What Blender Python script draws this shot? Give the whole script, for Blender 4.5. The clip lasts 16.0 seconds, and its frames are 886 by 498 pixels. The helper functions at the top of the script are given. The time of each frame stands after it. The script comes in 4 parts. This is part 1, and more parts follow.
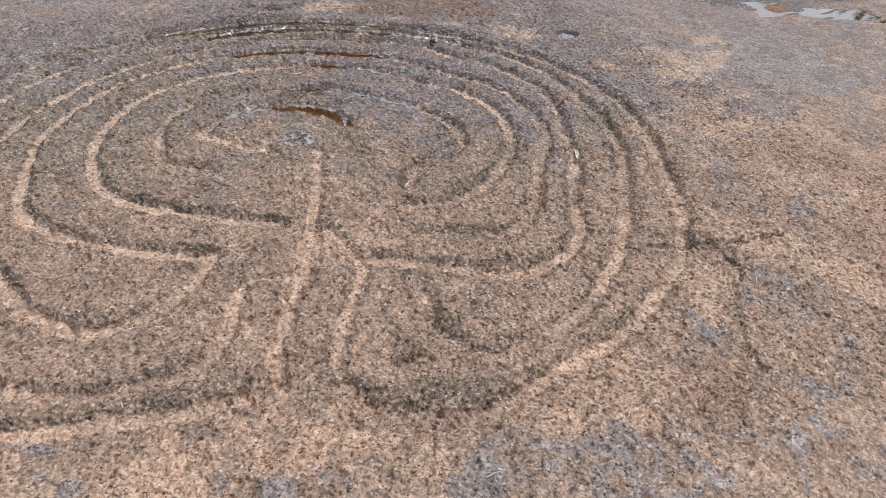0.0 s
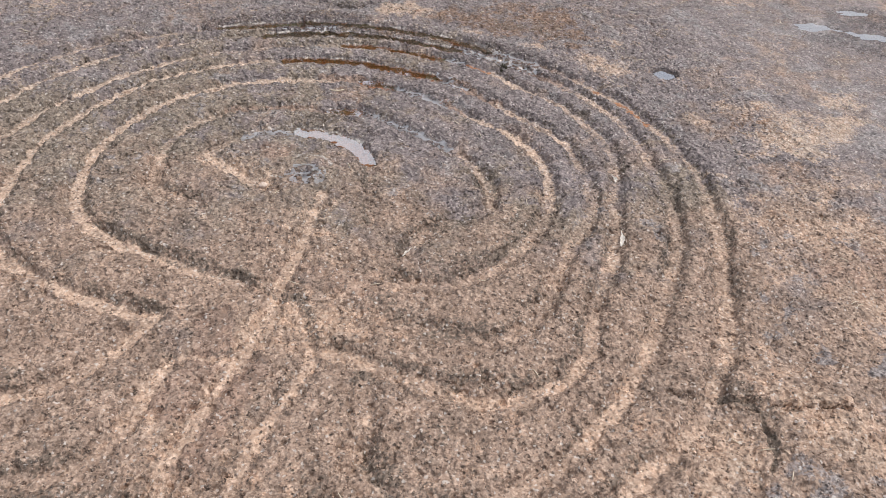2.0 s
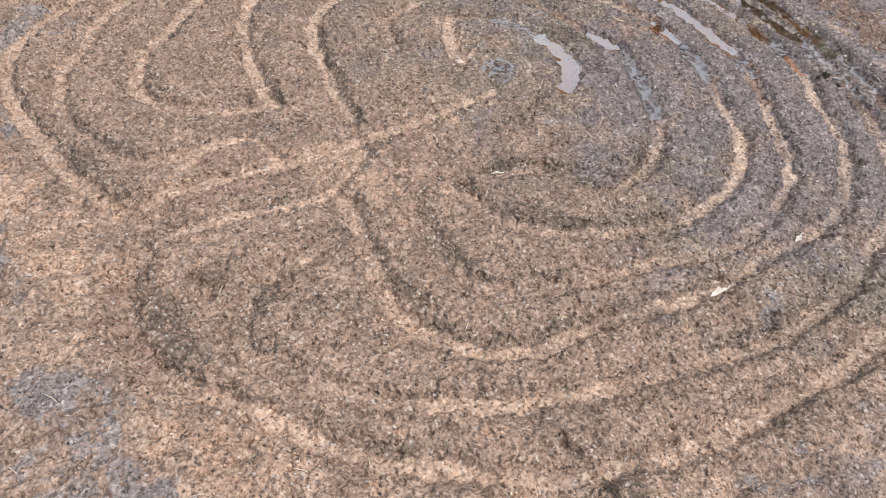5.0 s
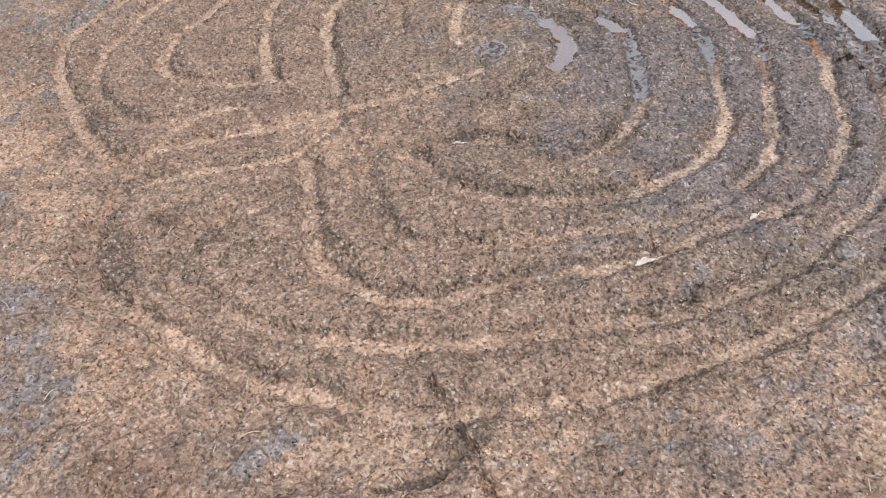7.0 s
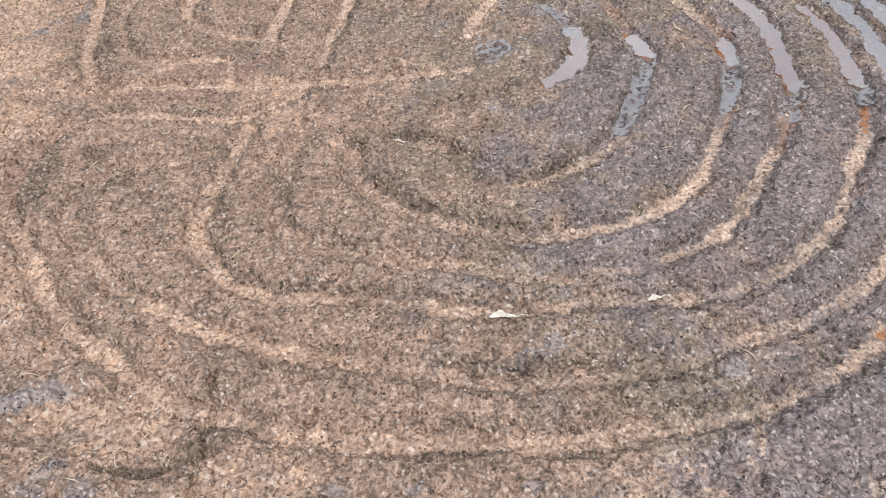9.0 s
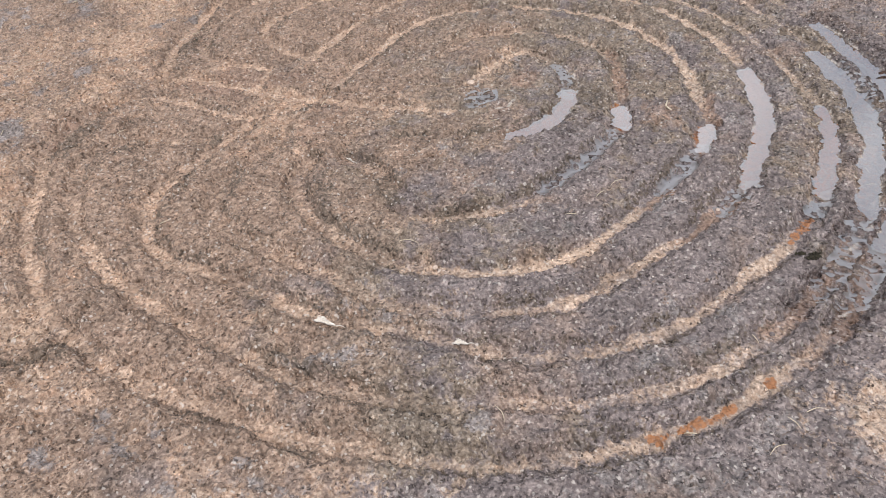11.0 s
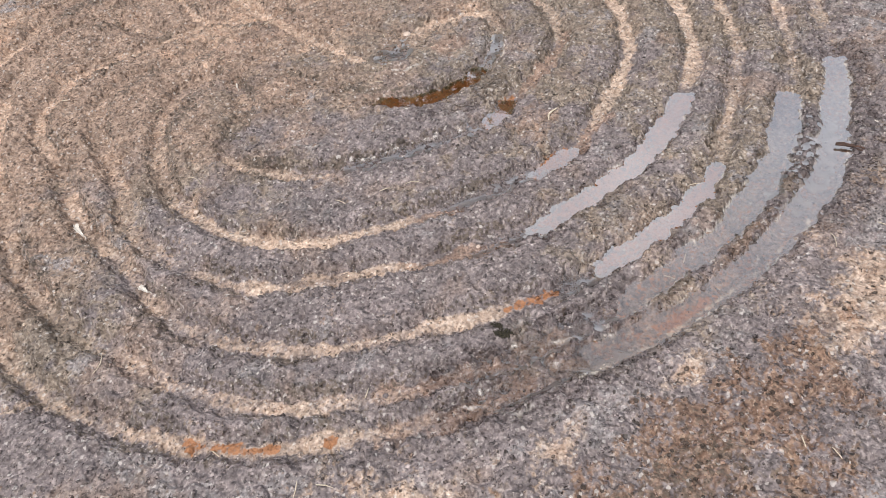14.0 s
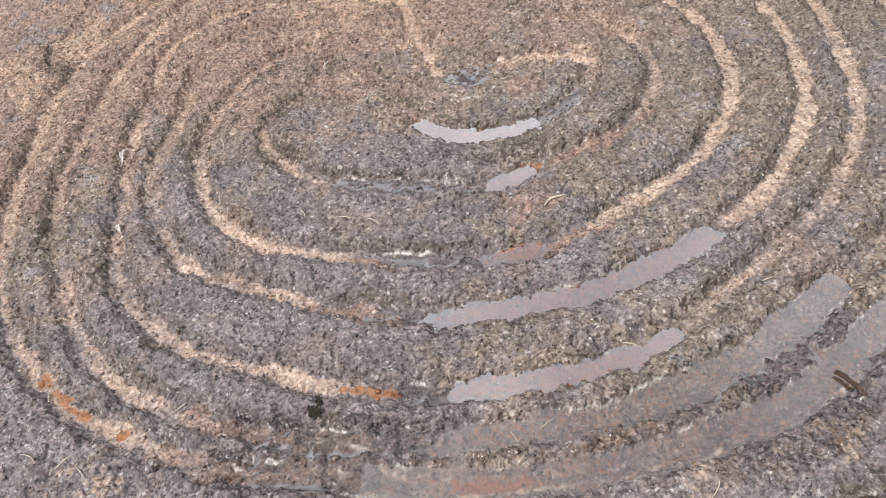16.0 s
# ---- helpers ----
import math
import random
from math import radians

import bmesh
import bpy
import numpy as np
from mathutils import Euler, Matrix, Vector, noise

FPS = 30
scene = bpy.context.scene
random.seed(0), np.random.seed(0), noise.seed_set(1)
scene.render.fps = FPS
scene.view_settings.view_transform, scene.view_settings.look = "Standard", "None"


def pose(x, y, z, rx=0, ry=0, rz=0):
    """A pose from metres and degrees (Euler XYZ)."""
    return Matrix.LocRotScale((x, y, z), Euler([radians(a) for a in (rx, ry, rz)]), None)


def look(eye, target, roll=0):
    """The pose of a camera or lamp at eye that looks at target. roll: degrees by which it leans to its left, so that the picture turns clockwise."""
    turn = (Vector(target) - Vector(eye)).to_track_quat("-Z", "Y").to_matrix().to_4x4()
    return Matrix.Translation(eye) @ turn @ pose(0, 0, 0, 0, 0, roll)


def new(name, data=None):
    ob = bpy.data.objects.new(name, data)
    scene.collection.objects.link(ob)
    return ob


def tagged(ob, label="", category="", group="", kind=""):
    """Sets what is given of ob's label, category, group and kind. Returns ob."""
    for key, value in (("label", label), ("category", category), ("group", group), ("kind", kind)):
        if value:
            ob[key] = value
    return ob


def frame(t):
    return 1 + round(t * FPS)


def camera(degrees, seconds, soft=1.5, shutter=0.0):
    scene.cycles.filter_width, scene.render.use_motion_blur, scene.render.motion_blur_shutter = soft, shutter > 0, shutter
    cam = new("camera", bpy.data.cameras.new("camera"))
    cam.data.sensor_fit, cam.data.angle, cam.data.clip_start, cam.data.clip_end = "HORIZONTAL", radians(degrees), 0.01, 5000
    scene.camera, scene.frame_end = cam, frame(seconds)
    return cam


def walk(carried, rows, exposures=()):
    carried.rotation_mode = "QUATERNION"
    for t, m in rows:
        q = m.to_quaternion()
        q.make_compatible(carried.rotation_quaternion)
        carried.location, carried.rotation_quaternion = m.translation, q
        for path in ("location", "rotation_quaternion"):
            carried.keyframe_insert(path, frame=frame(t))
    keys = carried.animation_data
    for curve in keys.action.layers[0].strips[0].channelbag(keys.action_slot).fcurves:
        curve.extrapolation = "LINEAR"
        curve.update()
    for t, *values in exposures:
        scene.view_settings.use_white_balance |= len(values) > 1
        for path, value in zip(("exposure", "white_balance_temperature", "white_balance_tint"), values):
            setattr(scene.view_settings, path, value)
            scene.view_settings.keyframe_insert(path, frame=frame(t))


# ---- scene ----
cam = camera(61.9, 16.0, soft=0.65)
PATH = [
    (0, (-0.313, -1.027, 0.741), (0.473, 0.38, -0.443), 3.0),
    (0.5, (-0.206, -0.999, 0.751), (0.45, 0.462, -0.447), 1.5),
    (1, (-0.116, -0.976, 0.776), (0.414, 0.545, -0.41), 2.6),
    (1.5, (-0.057, -0.922, 0.769), (0.395, 0.595, -0.453), 2.0),
    (2, (-0.005, -0.842, 0.778), (0.452, 0.637, -0.488), 4.6),
    (2.5, (0.079, -0.805, 0.775), (0.38, 0.718, -0.486), 3.1),
    (3, (0.215, -0.779, 0.77), (0.246, 0.759, -0.508), 3.1),
    (3.5, (0.317, -0.724, 0.759), (0.166, 0.73, -0.607), -0.4),
    (4, (0.385, -0.69, 0.761), (0.142, 0.7, -0.655), 1.7),
    (4.5, (0.482, -0.731, 0.76), (0.022, 0.625, -0.637), 6.1),
    (4.7, (0.52, -0.756, 0.761), (-0.027, 0.538, -0.662), 6.8),
    (6.8, (0.865, -0.676, 0.732), (-0.159, 0.282, -0.694), -4.9),
    (7, (0.891, -0.632, 0.734), (-0.123, 0.349, -0.684), -3.6),
    (7.5, (0.991, -0.524, 0.718), (-0.174, 0.382, -0.631), -2.6),
    (8, (1.039, -0.412, 0.708), (-0.252, 0.244, -0.672), -4.0),
    (8.5, (1.046, -0.312, 0.709), (-0.163, 0.32, -0.754), -1.4),
    (9, (1.073, -0.244, 0.709), (-0.188, 0.31, -0.742), -4.1),
    (9.2, (1.099, -0.207, 0.707), (-0.226, 0.297, -0.704), -5.0),
    (11.3, (1.284, 0.284, 0.712), (-0.207, 0.174, -0.617), -9.2),
    (11.5, (1.275, 0.339, 0.705), (-0.195, 0.137, -0.636), -11.5),
    (12, (1.251, 0.474, 0.7), (-0.178, 0.27, -0.684), -8.9),
    (12.5, (1.255, 0.591, 0.686), (-0.182, 0.292, -0.673), -11.6),
    (13, (1.207, 0.704, 0.695), (-0.111, 0.254, -0.74), -13.1),
    (13.5, (1.131, 0.805, 0.7), (-0.13, 0.276, -0.76), -8.9),
    (14, (1.055, 0.914, 0.692), (-0.143, 0.216, -0.749), -10.4),
    (14.5, (0.966, 1.011, 0.706), (-0.076, 0.129, -0.756), -15.0),
    (15, (0.844, 1.076, 0.693), (-0.089, 0.107, -0.786), -11.2),
    (15.5, (0.751, 1.145, 0.69), (-0.106, 0.035, -0.736), -9.4),
    (16, (0.65, 1.193, 0.677), (-0.006, -0.055, -0.741), -12.2),
]
walk(cam, [(t, look(eye, target, roll)) for t, eye, target, roll in PATH],
     [(0, -0.02), (1.5, 0.04), (3.5, 0.11), (4.5, 0.10), (7.5, -0.05), (9, 0.11), (11.5, -0.02), (13, 0.07), (14.5, 0.18), (15.5, 0.24), (16, 0.19)])

# ---- world, sky and sun ----
world = bpy.data.worlds.new("overcast_sky")
scene.world = world
world.use_nodes = True
wn, wl = world.node_tree.nodes, world.node_tree.links
wn.clear()
w_out = wn.new("ShaderNodeOutputWorld")
w_bg = wn.new("ShaderNodeBackground")
w_sky = wn.new("ShaderNodeTexSky")
w_sky.sky_type = "NISHITA"
w_sky.sun_disc = False
w_sky.sun_elevation = radians(63)
w_sky.sun_rotation = radians(83)
w_sky.dust_density = 4.0
w_mix = wn.new("ShaderNodeMix")
w_mix.data_type = "RGBA"
w_dir = wn.new("ShaderNodeTexCoord")
w_cloud = wn.new("ShaderNodeTexNoise")
w_cloud.inputs["Scale"].default_value = 2.6
w_cloud.inputs["Detail"].default_value = 5.0
w_cover = wn.new("ShaderNodeMapRange")
for slot, value in (("From Min", 0.38), ("From Max", 0.62), ("To Min", 0.45), ("To Max", 0.92)):
    w_cover.inputs[slot].default_value = value
wl.new(w_dir.outputs["Generated"], w_cloud.inputs["Vector"])
wl.new(w_cloud.outputs["Fac"], w_cover.inputs["Value"])
wl.new(w_cover.outputs["Result"], w_mix.inputs[0])
w_mix.inputs[7].default_value = (10.0, 10.1, 10.6, 1)
w_bg.inputs[1].default_value = 0.104
wl.new(w_sky.outputs[0], w_mix.inputs[6])
wl.new(w_mix.outputs[2], w_bg.inputs[0])
wl.new(w_bg.outputs[0], w_out.inputs[0])

sun_data = bpy.data.lights.new("sun", "SUN")
sun_data.energy = 1.9
sun_data.angle = radians(14)
sun_data.color = (1.0, 0.92, 0.83)
sun = new("sun", sun_data)
sun.matrix_world = look((0.50, 0.06, 1.0), (0, 0, 0))


# ---- material helpers ----
class Nodes:
    """A small wrapper to write node materials in short lines."""

    def __init__(self, name):
        self.mat = bpy.data.materials.new(name)
        self.mat.use_nodes = True
        self.n, self.l = self.mat.node_tree.nodes, self.mat.node_tree.links
        self.n.clear()
        self.out = self.n.new("ShaderNodeOutputMaterial")
        self.bsdf = self.n.new("ShaderNodeBsdfPrincipled")
        self.l.new(self.bsdf.outputs[0], self.out.inputs[0])
        self.coord = self.n.new("ShaderNodeTexCoord").outputs["Object"]

    def put(self, socket, value):
        if isinstance(value, bpy.types.NodeSocket):
            self.l.new(value, socket)
        else:
            socket.default_value = value

    def noise(self, scale, detail=3.0, rough=0.55, warp=0.0, vector=None):
        t = self.n.new("ShaderNodeTexNoise")
        self.l.new(vector or self.coord, t.inputs["Vector"])
        t.inputs["Scale"].default_value, t.inputs["Detail"].default_value = scale, detail
        t.inputs["Roughness"].default_value, t.inputs["Distortion"].default_value = rough, warp
        return t.outputs["Fac"]

    def cells(self, scale, out="Distance", feature="F1"):
        t = self.n.new("ShaderNodeTexVoronoi")
        t.feature = feature
        self.l.new(self.coord, t.inputs["Vector"])
        t.inputs["Scale"].default_value = scale
        return t.outputs[out]

    def grains(self, scale):
        """An even random value for each cell."""
        t = self.n.new("ShaderNodeSeparateColor")
        self.l.new(self.cells(scale, "Color"), t.inputs[0])
        return t.outputs[0]

    def steps(self, fac, *stops):
        r = self.n.new("ShaderNodeValToRGB")
        e = r.color_ramp.elements
        while len(e) < len(stops):
            e.new(0.5)
        for el, (p, c) in zip(e, stops):
            el.position = p
            el.color = (c, c, c, 1) if isinstance(c, (int, float)) else (*c, 1)
        self.put(r.inputs[0], fac)
        return r.outputs[0]

    def mix(self, fac, a, b, mode="MIX"):
        m = self.n.new("ShaderNodeMix")
        m.data_type, m.blend_type = "RGBA", mode
        self.put(m.inputs[0], fac)
        for s, v in ((m.inputs[6], a), (m.inputs[7], b)):
            self.put(s, (*v, 1) if isinstance(v, tuple) and len(v) == 3 else v)
        return m.outputs[2]

    def math(self, op, a, b=0.0, clamp=False):
        m = self.n.new("ShaderNodeMath")
        m.operation, m.use_clamp = op, clamp
        self.put(m.inputs[0], a)
        self.put(m.inputs[1], b)
        return m.outputs[0]

    def attr(self, name):
        a = self.n.new("ShaderNodeAttribute")
        a.attribute_name = name
        return a.outputs["Fac"]

    def bump(self, height, dist, strength=1.0, normal=None):
        b = self.n.new("ShaderNodeBump")
        b.inputs["Strength"].default_value, b.inputs["Distance"].default_value = strength, dist
        self.l.new(height, b.inputs["Height"])
        if normal:
            self.l.new(normal, b.inputs["Normal"])
        return b.outputs[0]

    def done(self, color, rough, normal=None, **more):
        self.put(self.bsdf.inputs["Base Color"], (*color, 1) if isinstance(color, tuple) else color)
        self.put(self.bsdf.inputs["Roughness"], rough)
        if normal:
            self.l.new(normal, self.bsdf.inputs["Normal"])
        for k, v in more.items():
            self.put(self.bsdf.inputs[k.replace("_", " ")], v)
        return self.mat


def granite_material(name, loose=False):
    """Granite under a crust of lichen. loose: the same stone as single grains, each with a tone of its own."""
    m = Nodes(name)
    bare, wet, rust, warm, moss, shore_glint = (m.attr(k) for k in ("bare", "wet", "rust", "warm", "moss", "shore_glint"))
    floor, lichen, ochre, pitted, clay, olive = (m.attr(k) for k in ("floor", "lichen", "ochre", "pitted", "clay", "olive"))
    soft_grain, fine = m.noise(190, 1.0, 0.5), m.noise(600, 2.0, 0.6)
    grain = m.math("ADD", m.math("MULTIPLY", soft_grain, 0.7), m.math("MULTIPLY", m.grains(260), 0.3))
    blot, wide = m.noise(34, 3.0, 0.55), m.noise(9, 4.0, 0.6, 0.5)

    def speckled(mask, noisy, blotted):
        """A mask whose rim is broken up by the grain and by blots."""
        return m.math("ADD", m.math("ADD", mask, m.math("MULTIPLY", m.math("SUBTRACT", blot, 0.5), blotted)),
                      m.math("MULTIPLY", m.math("SUBTRACT", grain, 0.5), noisy))

    crystal = m.math("ADD", m.math("ADD", m.math("MULTIPLY", m.grains(190), 0.40), m.math("MULTIPLY", m.grains(330), 0.42)), m.math("MULTIPLY", m.grains(620), 0.18))
    crystal = m.math("ADD", m.math("MULTIPLY", crystal, 0.80), 0.10)
    # crust of lichen: mauve grey, olive brown on the old ridges and reddish brown towards the foot of the carving
    crust = m.steps(crystal, (0.16, (0.110, 0.090, 0.090)), (0.40, (0.182, 0.153, 0.155)), (0.60, (0.246, 0.208, 0.207)), (0.84, (0.40, 0.344, 0.332)))
    green = m.steps(crystal, (0.16, (0.108, 0.083, 0.063)), (0.40, (0.198, 0.156, 0.121)), (0.60, (0.278, 0.225, 0.178)), (0.84, (0.43, 0.360, 0.290)))
    brown = m.steps(crystal, (0.16, (0.146, 0.098, 0.072)), (0.40, (0.266, 0.186, 0.142)), (0.60, (0.364, 0.263, 0.204)), (0.84, (0.53, 0.402, 0.320)))
    crust = m.mix(m.steps(speckled(olive, 0.5, 1.3), (0.36, 0.0), (0.62, 0.92)), crust, green)
    earthy = m.math("ADD", m.math("MULTIPLY", warm, 0.8), m.math("MULTIPLY", m.math("SUBTRACT", wide, 0.5), 1.5))
    crust = m.mix(m.steps(earthy, (0.18, 0.0), (0.56, 1.0)), crust, brown)
    # bare rock: feldspar and quartz grains with dark mica
    stone = m.steps(crystal, (0.14, (0.29, 0.208, 0.154)), (0.38, (0.455, 0.348, 0.272)), (0.60, (0.57, 0.455, 0.366)), (0.84, (0.77, 0.662, 0.560)))
    stone = m.mix(m.math("MULTIPLY", warm, 0.8), stone, m.mix(1.0, stone, (0.98, 0.87, 0.80), "MULTIPLY"))
    stone = m.mix(m.steps(blot, (0.42, 0.0), (0.66, 0.5)), stone, m.mix(1.0, stone, (0.84, 0.70, 0.62), "MULTIPLY"))
    color = m.mix(m.steps(speckled(m.math("ADD", bare, m.math("MULTIPLY", warm, 0.14)), 1.2, 1.5), (0.24, 0.0), (0.62, 0.82)), crust, stone)
    # patches of blue-grey lichen and of ochre algae
    slate = m.steps(crystal, (0.16, (0.128, 0.116, 0.118)), (0.40, (0.216, 0.197, 0.200)), (0.60, (0.278, 0.256, 0.259)), (0.84, (0.43, 0.402, 0.398)))
    color = m.mix(m.steps(speckled(lichen, 0.6, 1.5), (0.38, 0.0), (0.54, 0.85)), color, slate)
    rind = m.steps(crystal, (0.18, (0.105, 0.056, 0.034)), (0.48, (0.215, 0.122, 0.076)), (0.82, (0.37, 0.245, 0.165)))
    color = m.mix(m.steps(speckled(ochre, 1.2, 1.6), (0.36, 0.0), (0.62, 0.80)), color, rind)
    # reddish clay washed over the stone
    wash = m.steps(crystal, (0.16, (0.195, 0.126, 0.095)), (0.50, (0.305, 0.206, 0.158)), (0.84, (0.45, 0.328, 0.262)))
    color = m.mix(m.steps(speckled(clay, 0.5, 0.9), (0.32, 0.0), (0.66, 0.88)), color, wash)
    # pecked groove floors, rubbed clean
    pale = m.steps(crystal, (0.14, (0.35, 0.254, 0.194)), (0.40, (0.485, 0.364, 0.284)), (0.62, (0.585, 0.455, 0.365)), (0.84, (0.78, 0.655, 0.555)))
    pale = m.mix(m.math("MULTIPLY", warm, 0.8), pale, m.mix(1.0, pale, (0.99, 0.90, 0.84), "MULTIPLY"))
    color = m.mix(m.steps(speckled(floor, 0.6, 0.5), (0.24, 0.0), (0.80, 0.95)), color, pale)
    # dark growth of moss and algae, with groove wall shade painted in
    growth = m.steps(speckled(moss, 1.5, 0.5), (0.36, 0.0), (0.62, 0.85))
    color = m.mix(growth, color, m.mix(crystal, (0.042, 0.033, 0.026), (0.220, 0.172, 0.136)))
    # cloudy tone, a few centimetres across
    cloud = m.steps(m.math("ADD", m.math("MULTIPLY", m.noise(70, 2.0, 0.5), 0.6), m.math("MULTIPLY", blot, 0.4)), (0.34, 0.80), (0.50, 1.0), (0.66, 1.17))
    color = m.mix(1.0, color, cloud, "MULTIPLY")
    color = m.mix(1.0, color, m.steps(m.noise(15, 4.0, 0.6, 0.8), (0.32, 0.80), (0.50, 1.0), (0.68, 1.18)), "MULTIPLY")
    # pale quartz flecks and dark pock marks
    color = m.mix(m.steps(m.math("MULTIPLY", m.cells(270), m.math("ADD", fine, 0.5)), (0.10, 0.75), (0.16, 0.0)), color, (0.60, 0.54, 0.50))
    color = m.mix(m.steps(m.math("MULTIPLY", m.cells(205), m.math("ADD", fine, 0.5)), (0.11, 0.75), (0.17, 0.0)), color, (0.060, 0.048, 0.042))
    chip = m.grains(300)
    color = m.mix(m.steps(chip, (0.962, 0.0), (0.985, 0.6)), color, (0.64, 0.60, 0.57))
    color = m.mix(m.steps(chip, (0.03, 0.6), (0.07, 0.0)), color, (0.055, 0.044, 0.040))
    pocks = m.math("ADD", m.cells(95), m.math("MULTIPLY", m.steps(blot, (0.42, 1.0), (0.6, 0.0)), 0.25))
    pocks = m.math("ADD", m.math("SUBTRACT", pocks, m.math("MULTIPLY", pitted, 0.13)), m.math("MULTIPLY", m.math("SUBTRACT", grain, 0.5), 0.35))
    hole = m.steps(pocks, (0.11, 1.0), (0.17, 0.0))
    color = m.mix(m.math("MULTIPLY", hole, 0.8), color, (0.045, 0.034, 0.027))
    # iron stain, wet stone and the white meniscus glint painted at pool rims
    stain = m.steps(speckled(rust, 1.0, 0.3), (0.35, 0.0), (0.60, 0.92))
    color = m.mix(stain, color, m.mix(grain, (0.20, 0.082, 0.034), (0.50, 0.225, 0.098)))
    damp = m.steps(speckled(wet, 0.9, 0.4), (0.35, 0.0), (0.62, 1.0))
    color = m.mix(damp, color, m.mix(1.0, color, (0.66, 0.64, 0.64), "MULTIPLY"))
    color = m.mix(m.math("MULTIPLY", shore_glint, 0.9), color, (0.80, 0.76, 0.71))
    if loose:
        island = m.n.new("ShaderNodeNewGeometry").outputs["Random Per Island"]
        color = m.mix(1.0, color, m.steps(island, (0.0, 0.50), (0.45, 0.95), (0.8, 1.25), (1.0, 1.75)), "MULTIPLY")
    chips = m.math("MULTIPLY", m.cells(150, feature="SMOOTH_F1"), -0.9)
    relief = m.math("ADD", m.math("ADD", m.math("MULTIPLY", soft_grain, 0.55), m.math("MULTIPLY", m.noise(95, 0.0, 0.5), 0.75)), m.math("ADD", chips, m.math("MULTIPLY", hole, -0.5)))
    normal = m.bump(relief, 0.0064, 1.0)
    rough = m.mix(damp, (0.64, 0.64, 0.64), (0.16, 0.16, 0.16))
    return m.done(color, rough, normal, Specular_IOR_Level=0.52)


def water_material(name, tint, low, most, shine=0.03, ripples=0.0005):
    """Still water: the stone shows through, tinted, and the surface mirrors the sky by its Fresnel."""
    m = Nodes(name)
    m.n.remove(m.bsdf)
    ripple = m.bump(m.noise(40 if ripples < 0.001 else 150, 2.0, 0.5), ripples, 0.15 if ripples < 0.001 else 0.25)
    clear, gloss = m.n.new("ShaderNodeBsdfTransparent"), m.n.new("ShaderNodeBsdfGlossy")
    clear.inputs[0].default_value = (*tint, 1)
    gloss.inputs["Roughness"].default_value = shine
    gloss.inputs["Color"].default_value = (0.92, 0.94, 0.98, 1)
    m.l.new(ripple, gloss.inputs["Normal"])
    rim, both = m.n.new("ShaderNodeLayerWeight"), m.n.new("ShaderNodeMixShader")
    rim.inputs["Blend"].default_value = 0.5
    m.l.new(m.steps(rim.outputs["Facing"], (0.08, 0.75 * low), (0.22, low), (0.42, 0.93 * most), (0.62, most)), both.inputs[0])
    m.l.new(clear.outputs[0], both.inputs[1])
    m.l.new(gloss.outputs[0], both.inputs[2])
    m.l.new(both.outputs[0], m.out.inputs[0])
    return m.mat


ROCK = granite_material("lichen_covered_granite")
GRIT = granite_material("granite_grit", True)
WATER = water_material("clear_rain_water", (0.96, 0.86, 0.70), 0.42, 0.54)
SHALLOW = water_material("peaty_shallow_water", (0.86, 0.79, 0.71), 0.20, 0.54)
FILM = water_material("thin_water_film", (0.88, 0.84, 0.80), 0.09, 0.46, 0.32, 0.002)

# ---- the carving's plan: centre lines of the pecked grooves, as smooth curves ----
GROOVES = {}


def groove(name, points, width=0.024, depth=0.0104, wall=0.013, fresh=1.0):
    """A pecked groove: its centre line through the given places, floor width, depth, width of each wall and how clean its floor is."""
    p = np.array(points, float)
    p = np.vstack([2 * p[0] - p[1], p, 2 * p[-1] - p[-2]])
    line = []
    for a, b, c, d in zip(p[:-3], p[1:-2], p[2:-1], p[3:]):
        n = max(3, int(np.hypot(*(c - b)) / 0.003))
        s = np.linspace(0, 1, n, endpoint=False)[:, None]
        line.append(0.5 * (2 * b + (c - a) * s + (2 * a - 5 * b + 4 * c - d) * s ** 2 + (3 * b - a - 3 * c + d) * s ** 3))
    GROOVES[name] = (np.vstack(line + [p[-2:-1]]), width, depth, wall, fresh)


groove("core", [(0.000, 0.303), (-0.058, 0.362), (-0.093, 0.421), (-0.058, 0.458), (-0.015, 0.478), (0.036, 0.485), (0.105, 0.470),
                (0.158, 0.434), (0.190, 0.384), (0.198, 0.345)], 0.026, 0.0100)
groove("core_tail", [(0.198, 0.345), (0.190, 0.270), (0.174, 0.205), (0.172, 0.155)], 0.010, 0.004, 0.010)
groove("stem", [(0.098, 0.262), (0.072, 0.190), (0.043, 0.112), (0.008, 0.032), (-0.020, -0.050), (-0.060, -0.120), (-0.103, -0.186),
                (-0.145, -0.258), (-0.182, -0.318)], 0.020, 0.007, 0.014)
groove("south_branch", [(0.022, -0.02), (0.029, -0.081), (0.035, -0.135), (0.0, -0.195), (-0.035, -0.24), (-0.07, -0.30), (-0.085, -0.345)], 0.016, 0.005, 0.014)
groove("ring_1", [(-0.120, 0.258), (-0.193, 0.332), (-0.190, 0.37), (-0.176, 0.45), (-0.145, 0.515), (-0.08, 0.562), (0.0, 0.588), (0.07, 0.577),
                  (0.137, 0.560), (0.215, 0.541), (0.27, 0.492), (0.322, 0.432), (0.370, 0.366), (0.400, 0.295), (0.405, 0.222),
                  (0.388, 0.175), (0.330, 0.150), (0.250, 0.108), (0.213, 0.064)], 0.024, 0.0095)
